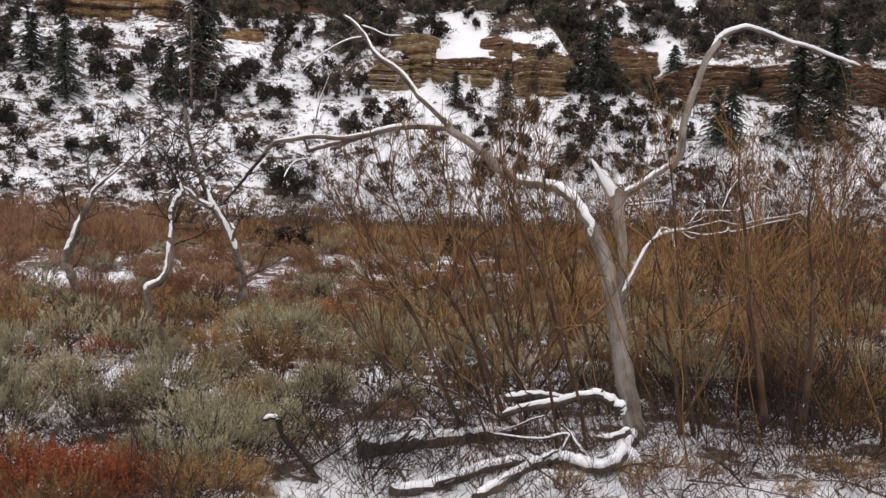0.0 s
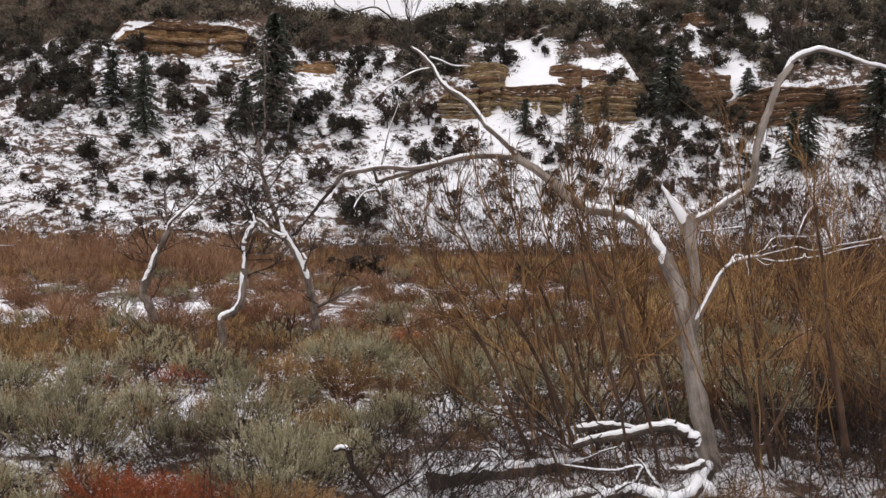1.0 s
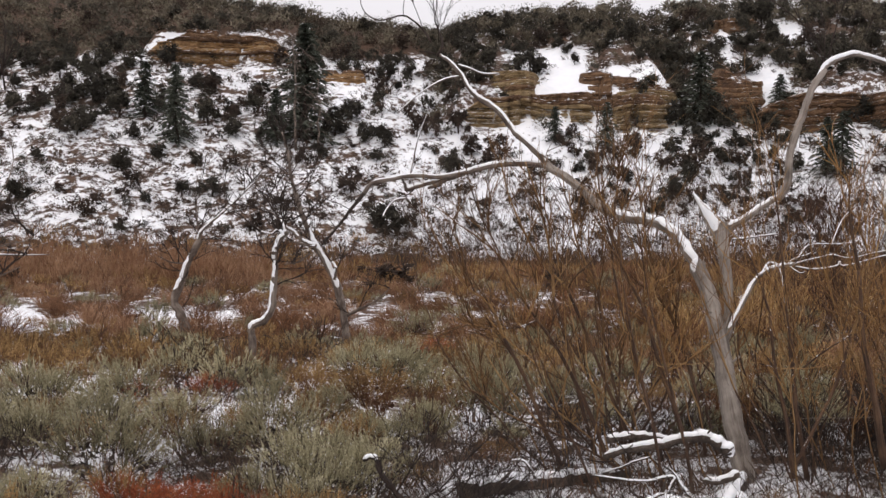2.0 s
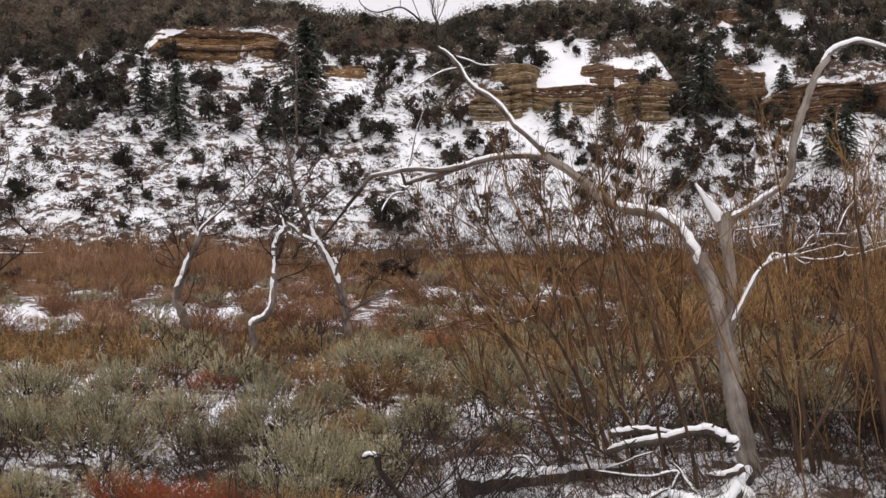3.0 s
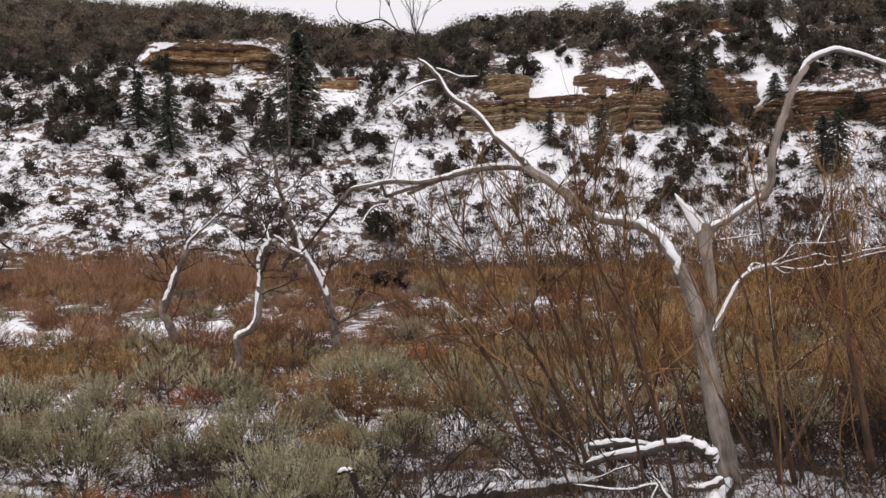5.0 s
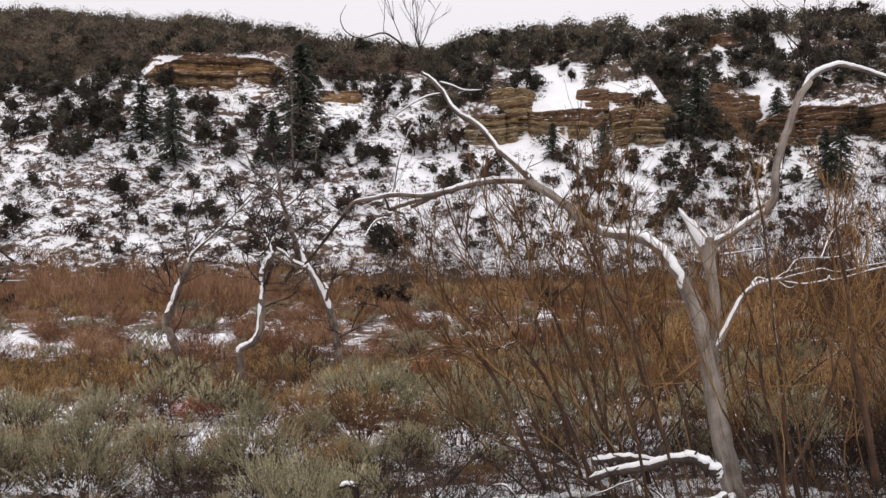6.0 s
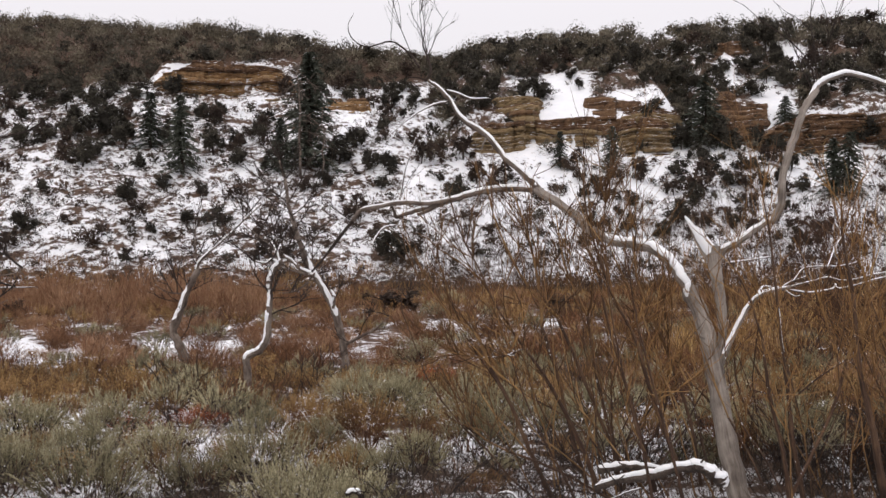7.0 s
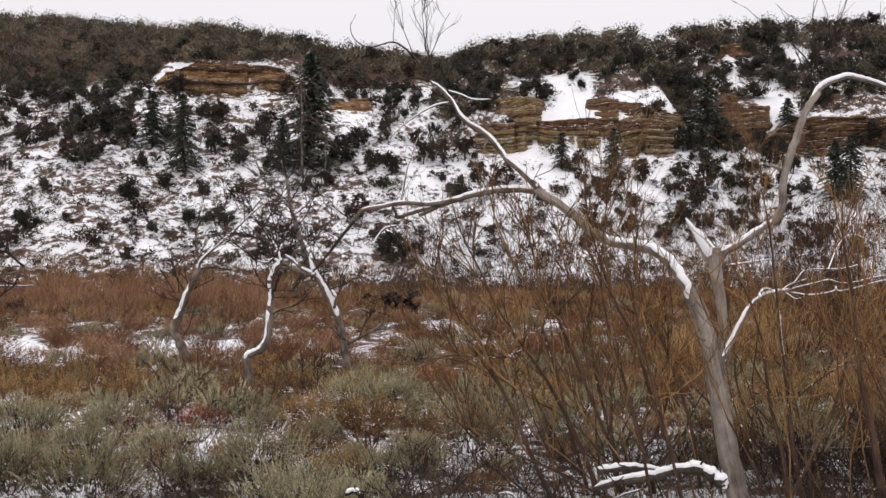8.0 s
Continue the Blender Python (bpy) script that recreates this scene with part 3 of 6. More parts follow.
def build_dead_tree():
    rng = random.Random(11)
    base = Vector((3.18, 10.64, 0.79))
    base.z = ground_z(base.x, base.y) - 0.1
    t = thing("dead_tree", "bare grey dead tree with snow along its bent limbs", "tree", base)
    limb("trunk", t, base, [base, (3.15, 10.75, 1.24), (3.11, 11.16, 1.86), (3.09, 11.48, 2.42), (3.05, 11.79, 2.88), (2.95, 12.00, 3.24)], 0.155, 0.12, rng, snow=0, sides=16)
    limb("limb", t, base, [(2.95, 11.94, 3.10), (2.89, 12.00, 3.31), (2.75, 12.21, 3.56), (2.53, 12.41, 3.72), (2.16, 12.71, 3.78), (1.91, 12.92, 3.92), (1.65, 13.12, 4.18), (1.25, 13.43, 4.47)], 0.097, 0.070, rng, snow=0.028, wrap=40, lo=0.05, hi=0.62, sides=12)
    limb("limb", t, base, [(1.30, 13.43, 4.44), (1.15, 13.43, 4.62), (0.86, 13.54, 4.89), (0.62, 13.65, 5.19), (0.30, 13.75, 5.43), (0.13, 13.86, 5.69), (-0.02, 13.87, 5.86), (-0.18, 13.97, 6.00)], 0.070, 0.025, rng, GREY_SNAG, snow=0.018, wrap=32, lo=0.08, sides=10)
    limb("limb", t, base, [(1.28, 13.43, 4.46), (0.90, 13.53, 4.48), (0.52, 13.63, 4.44), (0.19, 13.73, 4.35), (-0.07, 13.73, 4.26), (-0.36, 13.83, 4.19), (-0.63, 13.82, 4.10)], 0.057, 0.034, rng, GREY_SNAG, snow=0.022, wrap=36, sides=10)
    limb("limb", t, base, [(0.19, 13.73, 4.35), (-0.17, 13.63, 4.29), (-0.53, 13.53, 4.30), (-0.86, 13.43, 4.24), (-1.08, 13.43, 4.19), (-1.19, 13.42, 4.05)], 0.042, 0.036, rng, GREY_SNAG, snow=0.018, wrap=32, hi=0.8, sides=8)
    limb("limb", t, base, [(-1.13, 13.43, 4.14), (-1.20, 13.42, 4.04), (-1.36, 13.32, 3.83), (-1.55, 13.31, 3.58), (-1.71, 13.21, 3.39)], 0.036, 0.016, rng, TWIG_DARK, snow=0, sides=8, wood_label="dark drooping limb end")
    limb("limb", t, base, [(-0.07, 13.73, 4.26), (-0.23, 13.63, 4.17), (-0.33, 13.62, 4.13)], 0.041, 0.025, rng, OLD_LOG, snow=0, sides=8)
    # the right-hand stem, its broken top and its arm
    limb("limb", t, base, [(3.09, 11.47, 2.29), (3.22, 11.58, 2.67), (3.27, 11.79, 3.04), (3.24, 11.90, 3.40), (3.23, 12.01, 3.70)], 0.042, 0.112, rng, snow=0, sides=12)
    split_slab(t, base, Vector((3.23, 12.0, 3.60)), Vector((2.90, 12.0, 4.07)), rng)
    limb("limb", t, base, [(3.23, 11.95, 3.43), (3.34, 12.01, 3.66), (3.51, 12.01, 3.76), (3.79, 12.11, 3.94), (4.02, 12.12, 4.07)], 0.070, 0.043, rng, snow=0.028, wrap=40, lo=0.25, sides=10)
    limb("limb", t, base, [(3.97, 12.12, 4.02), (4.08, 12.12, 4.22), (4.09, 12.13, 4.44), (4.18, 12.23, 4.75), (4.30, 12.24, 5.09), (4.39, 12.25, 5.36), (4.58, 12.35, 5.62)], 0.064, 0.053, rng, snow=0, sides=12)
    limb("limb", t, base, [(4.52, 12.35, 5.53), (4.62, 12.35, 5.69), (4.81, 12.36, 5.78), (5.04, 12.46, 5.83), (5.36, 12.56, 5.77), (5.68, 12.55, 5.67), (6.01, 12.65, 5.62), (6.41, 12.75, 5.52), (6.76, 12.74, 5.42)], 0.048, 0.012, rng, snow=0.03, sides=10)
    # low arms to the right
    limb("limb", t, base, [(3.17, 11.48, 2.36), (3.26, 11.48, 2.58), (3.42, 11.59, 2.85), (3.57, 11.69, 3.05), (3.74, 11.70, 3.18), (4.08, 11.80, 3.25)], 0.049, 0.022, rng, snow=0.03, lo=0.15, sides=10)
    for pts, r0, r1 in (
            ([(3.94, 11.82, 3.25), (4.02, 11.82, 3.23), (4.17, 11.82, 3.27), (4.40, 11.93, 3.31), (4.57, 11.93, 3.35), (4.76, 12.03, 3.31), (4.94, 12.03, 3.32), (5.19, 12.13, 3.37), (5.51, 12.23, 3.41), (5.96, 12.34, 3.49)], 0.015, 0.006),
            ([(3.99, 11.82, 3.24), (4.04, 11.77, 3.19), (4.11, 11.72, 3.14), (4.18, 11.72, 3.16)], 0.013, 0.007),
            ([(4.08, 11.82, 3.21), (4.27, 11.82, 3.18), (4.39, 11.77, 3.19), (4.55, 11.72, 3.23), (4.58, 11.72, 3.28), (4.62, 11.72, 3.23), (4.82, 11.72, 3.27), (5.07, 11.73, 3.34), (5.41, 11.73, 3.41)], 0.012, 0.005),
            ([(4.00, 11.82, 3.25), (4.12, 11.92, 3.30), (4.30, 12.03, 3.34), (4.41, 12.13, 3.37)], 0.010, 0.005),
            ([(4.20, 12.02, 3.31), (4.36, 12.23, 3.42), (4.46, 12.23, 3.46), (4.68, 12.23, 3.47), (4.83, 12.23, 3.47), (5.07, 12.34, 3.51), (5.27, 12.34, 3.61), (5.66, 12.45, 3.65)], 0.012, 0.005),
            ([(4.68, 12.23, 3.45), (4.86, 12.45, 3.69), (4.99, 12.55, 3.83), (5.12, 12.56, 3.88), (5.29, 12.55, 3.82), (5.57, 12.55, 3.71)], 0.010, 0.005),
            ([(3.38, 12.00, 3.52), (3.62, 12.00, 3.55), (4.00, 12.10, 3.60)], 0.019, 0.007),
            ([(3.66, 11.69, 3.15), (3.77, 11.80, 3.25), (3.90, 11.80, 3.22)], 0.024, 0.014),
            ([(3.89, 11.80, 3.21), (3.91, 11.69, 2.99), (3.91, 11.58, 2.66), (3.94, 11.58, 2.50)], 0.016, 0.008),
            ([(0.07, 13.86, 5.84), (0.24, 13.86, 5.79), (0.43, 13.86, 5.72), (0.68, 13.96, 5.74)], 0.018, 0.006),
            ([(0.09, 13.86, 5.68), (-0.08, 13.76, 5.64), (-0.27, 13.66, 5.54), (-0.50, 13.55, 5.37), (-0.75, 13.45, 5.13)], 0.02, 0.007),
            ([(-0.13, 13.97, 5.97), (-0.32, 13.97, 6.03), (-0.46, 13.97, 6.03)], 0.02, 0.009),
            ([(-0.22, 13.97, 5.97), (-0.14, 13.97, 6.12), (-0.19, 14.08, 6.34), (-0.25, 14.08, 6.50), (-0.22, 14.09, 6.69)], 0.024, 0.010),
            ([(-0.30, 13.97, 6.17), (-0.40, 14.08, 6.34), (-0.54, 14.08, 6.47), (-0.71, 14.08, 6.55), (-1.02, 14.08, 6.48), (-1.22, 14.08, 6.58), (-1.29, 14.09, 6.76), (-1.21, 14.09, 6.94)], 0.022, 0.004),
            ([(-0.59, 13.53, 4.29), (-0.53, 13.53, 4.50), (-0.48, 13.44, 4.74), (-0.40, 13.44, 4.98), (-0.32, 13.35, 5.18)], 0.017, 0.005),
            ([(-0.63, 13.82, 4.10), (-0.65, 13.73, 4.19), (-0.69, 13.63, 4.28)], 0.03, 0.02),
            ([(-0.63, 13.72, 3.99), (-0.78, 13.62, 3.96), (-0.89, 13.62, 3.84), (-0.94, 13.52, 3.73)], 0.02, 0.009)):
        high = pts[-1][2] > 6.0
        limb("branch", t, base, pts, r0, r1, rng, TWIG_DARK if high else OLD_LOG, snow=0 if high or r0 < 0.0095 else min(0.014, 0.8 * r0), sides=7, least=0.2)
    # short broken stubs
    for start, d, r in (((3.07, 11.27, 2.07), (0.8, -0.3, 0.5), 0.02), ((3.03, 11.58, 2.67), (-0.8, -0.3, 0.4), 0.018), ((2.56, 12.41, 3.71), (-0.2, -0.2, -1), 0.016), ((1.80, 12.92, 3.99), (0.3, -0.2, 1), 0.014), ((4.17, 12.23, 4.65), (-0.9, -0.2, 0.5), 0.018),
                        ((4.09, 12.12, 4.34), (0.9, -0.3, 0.3), 0.016), ((4.31, 12.24, 5.09), (0.8, -0.2, 0.3), 0.014), ((0.62, 13.65, 5.19), (-0.6, -0.2, -0.8), 0.016), ((0.52, 13.63, 4.44), (-0.3, -0.2, -1), 0.014), ((3.55, 12.01, 3.78), (0.3, -0.3, -0.9), 0.014)):
        g = Geo()
        line = shoot(rng, Vector(start) - base, d, rng.uniform(0.14, 0.3), 3, 0.15)
        g.tube(line, taper(len(line), r, r * 0.6), 7)
        part("broken_stub", g, DEAD_WOOD, t)
    g = Geo()
    o = base
    for start, d, ln, r, depth, kids, lift in (
            ((-0.22, 14.08, 6.66), (0.1, 0, 1), 0.55, 0.007, 2, 4, 0.05), ((-0.19, 14.08, 6.34), (0.5, 0.1, 0.8), 0.8, 0.007, 2, 3, 0.08), ((-0.24, 14.08, 6.50), (-0.4, 0, 0.9), 0.7, 0.007, 2, 4, 0.06),
            ((-0.40, 14.08, 6.34), (-0.55, 0.2, 1), 1.0, 0.008, 1, 4, 0.02), ((-0.69, 14.08, 6.53), (0.1, 0, 1), 0.6, 0.006, 1, 3, 0.05), ((-0.19, 13.97, 6.17), (0.1, 0, 1), 0.9, 0.008, 2, 4, 0.0),
            ((-0.58, 13.53, 4.29), (0.5, 0, 0.7), 0.5, 0.006, 1, 3, 0.05), ((-1.07, 13.43, 4.19), (0, 0, -1), 0.5, 0.006, 1, 2, 0.0), ((-1.19, 13.42, 4.05), (-0.6, 0, 0.3), 0.8, 0.008, 2, 3, 0.03),
            ((-1.36, 13.32, 3.83), (-0.8, 0.1, 0.3), 0.8, 0.007, 2, 3, 0.03), ((-1.55, 13.31, 3.58), (-0.6, 0, 0.7), 0.6, 0.006, 1, 3, 0.03), ((-0.52, 13.82, 4.11), (-0.7, 0, -0.5), 0.5, 0.008, 1, 3, 0.0),
            ((-1.36, 13.32, 3.83), (0.3, 0, 0.9), 0.5, 0.005, 1, 3, 0.0), ((0.70, 13.96, 5.74), (0.8, 0, 0.2), 0.5, 0.005, 1, 3, 0.02), ((-0.61, 13.55, 5.27), (0.5, 0, -1), 0.4, 0.005, 1, 2, 0.0),
            ((4.58, 12.35, 5.62), (-0.1, 0, 1), 1.15, 0.012, 1, 4, 0.03), ((4.55, 12.35, 5.58), (-0.35, 0, 1), 0.9, 0.010, 1, 4, 0.05), ((4.61, 12.35, 5.65), (0.2, 0, 1), 1.3, 0.010, 2, 3, 0.03),
            ((4.59, 12.35, 5.62), (0.05, 0, 1), 1.2, 0.009, 1, 4, 0.0), ((5.04, 12.46, 5.83), (0.1, 0, 1), 0.9, 0.007, 1, 4, 0.02), ((5.68, 12.55, 5.67), (0.3, 0, 1), 0.9, 0.006, 1, 3, 0.02),
            ((4.06, 12.12, 4.22), (0.5, 0, 0.9), 0.6, 0.006, 1, 3, 0.05), ((4.08, 11.80, 3.25), (0.8, 0, 0.6), 0.8, 0.007, 1, 3, 0.02), ((4.03, 12.12, 4.07), (0.8, 0, 0.4), 0.5, 0.006, 1, 3, 0.02)):
        g = Geo()
        twig_spray(g, rng, Vector(start) - o, Vector(d), ln, r, depth, kids, 0.22, lift, 0.75)
        part("forked_twig", g, TWIG_DARK, t, "fine dark bare twig")


def build_fallen_wood():
    rng = random.Random(5)

    def log(name, label, pts, r0, r1, snow, material=LOG_BARK, lo=0.0, twigs=()):
        at = Vector(pts[0])
        t = thing(name, label, "log", at, "fallen wood round the dead tree")
        thin = r0 < 0.045
        limb("wood", t, at, pts, (0.6 if thin else 0.88) * r0, (0.6 if thin else 0.88) * r1, rng, material, (0.4 if thin else 0.5) * snow, lo, 1.0, 10, 0.22, wrap=50 if thin else 54, least=-0.6 if thin else 0.3, knobbly=0.14)
        line = glide([Vector(p) - at for p in pts], 4)
        for _ in range(0 if thin else 4):
            i = rng.randint(2, len(line) - 3)
            g = Geo()
            stub = shoot(rng, line[i], (rng.uniform(-1, 1), rng.uniform(-0.9, 0.2), rng.uniform(0.1, 1)), rng.uniform(0.12, 0.34), 4, 0.25)
            g.tube(stub, taper(5, 0.3 * r1, 0.1 * r1), 6)
            part("broken_stub", g, material, t)
        if twigs:
            for start, d, ln, r in twigs:
                g = Geo()
                twig_spray(g, rng, Vector(start) - at, Vector(d), ln, r, 1, 3, 0.2, 0.02)
                part("forked_twig", g, TWIG_DARK, t)

    log("fallen_limb", "grey fallen limb arching from the trunk under snow", [(2.80, 9.97, 1.38), (2.73, 9.98, 1.48), (2.58, 9.99, 1.56), (2.38, 10.01, 1.56), (2.12, 10.04, 1.49), (1.77, 10.06, 1.42), (1.52, 10.08, 1.34)], 0.10, 0.05, 0.045)
    log("fallen_limb", "straight snow-topped limb lying behind the arching one", [(1.58, 10.22, 1.49), (1.80, 10.20, 1.53), (2.06, 10.20, 1.53), (2.32, 10.18, 1.47)], 0.06, 0.045, 0.045)
    log("fallen_branch", "forked bare branch with caught snow beneath the limb", [(1.98, 10.0, 1.36), (1.82, 9.95, 1.33), (1.66, 9.92, 1.27), (1.48, 9.9, 1.22)], 0.022, 0.010, 0.02, twigs=(((1.76, 9.81, 1.38), (-0.5, 0, 0.8), 0.5, 0.008), ((1.57, 9.78, 1.38), (-0.7, 0, -0.2), 0.5, 0.007)))
    log("fallen_log", "dark fallen log with a crest of snow", [(0.04, 9.60, 1.12), (0.46, 9.88, 1.10), (0.89, 10.16, 1.07), (1.26, 10.36, 1.04), (1.88, 10.68, 0.99)], 0.15, 0.075, 0.06, twigs=(((0.74, 9.91, 1.18), (-0.2, 0, 1), 0.3, 0.008), ((0.98, 9.88, 1.19), (0.3, 0, 1), 0.3, 0.006)))
    log("broken_branch", "snow-tipped broken branch stub on the fallen log", [(0.80, 9.84, 1.14), (0.75, 9.80, 1.27), (0.66, 9.80, 1.37), (0.53, 9.80, 1.37)], 0.03, 0.018, 0.045)
    log("fallen_limb", "thick curling root limb buried in snow", [(3.11, 10.50, 1.02), (2.87, 9.98, 1.03), (2.59, 9.40, 1.04), (2.35, 9.12, 1.06), (2.18, 9.28, 1.07), (1.99, 9.40, 1.07), (1.81, 9.30, 1.07), (1.56, 9.02, 1.08), (1.28, 8.60, 1.09), (0.98, 8.20, 1.08)], 0.105, 0.06, 0.075)
    log("fallen_limb", "long fallen limb under a ridge of snow", [(2.20, 9.50, 1.04), (1.84, 9.46, 1.04), (1.54, 9.40, 1.04), (1.19, 9.18, 1.04), (0.84, 8.84, 1.04), (0.53, 8.70, 1.02), (0.26, 8.62, 1.02)], 0.055, 0.08, 0.06)
    log("fallen_limb", "grey bent limb propped over the snow", [(2.01, 9.55, 1.07), (2.10, 9.58, 1.17), (2.14, 9.60, 1.26), (2.06, 9.62, 1.26), (1.88, 9.65, 1.21), (1.62, 9.67, 1.22), (1.32, 9.70, 1.26)], 0.04, 0.012, 0.03, LOG_BARK)
    log("fallen_limb", "splayed grey root end with snow in its hollows", [(2.34, 9.66, 1.04), (2.25, 9.72, 1.14), (2.20, 9.81, 1.24), (2.10, 9.88, 1.30)], 0.042, 0.02, 0.03, LOG_BARK)
    log("fallen_limb", "short snow-laden limb beside the trunk", [(2.84, 9.80, 1.25), (2.68, 9.84, 1.17), (2.50, 9.90, 1.14)], 0.06, 0.03, 0.06)
    log("dead_snag", "curved dark snag with a snow-white tip", [(-0.24, 8.88, 0.83), (-0.40, 9.06, 1.01), (-0.59, 9.25, 1.20), (-0.73, 9.33, 1.35), (-0.78, 9.40, 1.47), (-0.84, 9.41, 1.50), (-0.92, 9.41, 1.47)], 0.052, 0.026, 0.04, TWIG_DARK, lo=0.68, twigs=(((-0.59, 9.25, 1.20), (0.7, 0, 0.7), 0.7, 0.012), ((-0.48, 9.13, 1.08), (0.9, 0, 0.6), 0.9, 0.012), ((-0.73, 9.33, 1.35), (-0.2, 0, -0.9), 0.35, 0.008)))
    log("fallen_branch", "long thin fallen branch lying on snow", [(3.11, 8.82, 1.03), (3.47, 8.68, 1.03), (3.80, 8.54, 1.00), (4.06, 8.40, 0.98)], 0.018, 0.01, 0)
    log("leaning_pole", "pale leaning dead branch", [(3.73, 10.76, 1.60), (4.16, 10.76, 1.61), (4.75, 10.76, 1.63)], 0.008, 0.006, 0, DEAD_WOOD)


def build_small_dead_trees():
    rng = random.Random(21)
    group = "small dead trees on the flat"

    def tree(label, base, limbs, sprays, extra=1.0):
        b = Vector(base)
        b.z = ground_z(b.x, b.y) - 0.05
        t = thing("dead_tree", label, "tree", b, group)
        for i, (name, pts, r0, r1, snow, lo, hi) in enumerate(limbs):
            limb(name, t, b, ([b] if i == 0 else []) + list(pts), 1.15 * r0, 1.15 * r1, rng, GREY_SNAG, snow=0.9 * snow, lo=lo, hi=hi, sides=9, rough=0.16, wrap=62, least=-0.5)
        more = []
        for name, pts, r0, r1, snow, lo, hi in limbs:
            line = glide(pts, 4)
            for _ in range(int(extra * (5 if name == "trunk" else 3))):
                i = rng.randint(len(line) // 2 if name == "trunk" else 1, len(line) - 1)
                more.append((line[i], (rng.uniform(-1, 1), rng.uniform(-0.8, 0.8), rng.uniform(0.2, 1)), rng.uniform(0.5, 1.2), 0.013, 2, 4))
        for start, d, ln, r, depth, kids in list(sprays) + more:
            g = Geo()
            twig_spray(g, rng, Vector(start) - b, Vector(d), ln, 1.35 * r, depth, kids, 0.28, 0.04, 0.9)
            part("forked_twig", g, TWIG_DARK, t, "fine dark bare twig")

    tree("thin leaning dead tree with snow in its crooks", (-6.54, 25.93, -0.37), [
        ("trunk", [(-6.61, 25.95, 0.43), (-6.82, 25.96, 1.02), (-6.95, 25.97, 1.27), (-6.78, 25.98, 1.75), (-6.57, 25.99, 2.33), (-6.30, 26.01, 2.87)], 0.15, 0.085, 0.03, 0.62, 0.9),
        ("limb", [(-6.33, 26.01, 2.84), (-6.22, 26.01, 3.13), (-5.69, 26.22, 3.63), (-5.21, 26.43, 4.12), (-4.75, 26.54, 4.56)], 0.06, 0.015, 0.03, 0.0, 0.9),
        ("limb", [(-6.54, 25.99, 2.37), (-6.66, 25.99, 2.27), (-7.04, 25.99, 2.29), (-7.36, 26.00, 2.44)], 0.035, 0.01, 0, 0, 1),
        ("limb", [(-6.30, 26.01, 2.87), (-6.36, 26.02, 3.42), (-6.37, 26.04, 4.08)], 0.035, 0.01, 0, 0, 1)],
        [((-5.21, 26.43, 4.12), (0.4, 0, 1), 1.2, 0.014, 2, 4), ((-5.69, 26.22, 3.63), (0.1, 0, 1), 1.3, 0.014, 2, 4), ((-6.37, 26.03, 4.01), (0.1, 0, 1), 1.0, 0.012, 2, 4), ((-5.96, 26.12, 3.42), (0.6, 0, 0.6), 0.9, 0.012, 2, 3), ((-6.75, 25.96, 1.09), (0.8, 0, 0.9), 0.9, 0.012, 1, 3)])
    tree("crooked dead stem plastered with snow", (-3.64, 18.84, 0.50), [
        ("trunk", [(-3.66, 18.86, 1.24), (-3.67, 18.87, 1.54), (-3.45, 18.87, 1.64), (-3.30, 18.88, 1.88), (-3.26, 18.89, 2.30), (-3.23, 18.89, 2.62), (-3.24, 18.90, 2.94), (-3.14, 18.91, 3.21), (-2.99, 18.91, 3.34)], 0.085, 0.055, 0.035, 0.2, 1.0),
        ("limb", [(-3.06, 18.91, 3.27), (-3.18, 18.91, 3.36), (-3.31, 18.91, 3.30), (-3.51, 18.81, 3.34)], 0.035, 0.012, 0.03, 0, 1),
        ("limb", [(-3.03, 18.91, 3.29), (-3.08, 18.91, 3.49), (-3.16, 19.02, 3.57), (-3.43, 19.02, 3.78), (-3.75, 19.03, 4.05)], 0.03, 0.008, 0.02, 0, 0.5)],
        [((-3.16, 19.02, 3.57), (-0.6, 0, 0.9), 1.1, 0.012, 2, 4), ((-3.09, 19.01, 3.48), (0.0, 0, 1), 1.2, 0.012, 2, 4), ((-3.50, 18.81, 3.34), (-0.8, 0, 0.6), 0.8, 0.009, 2, 3), ((-3.23, 18.89, 2.62), (0.8, 0, 0.4), 0.5, 0.009, 1, 3), ((-3.33, 19.02, 3.73), (-0.9, 0, 0.5), 0.9, 0.009, 2, 4)])
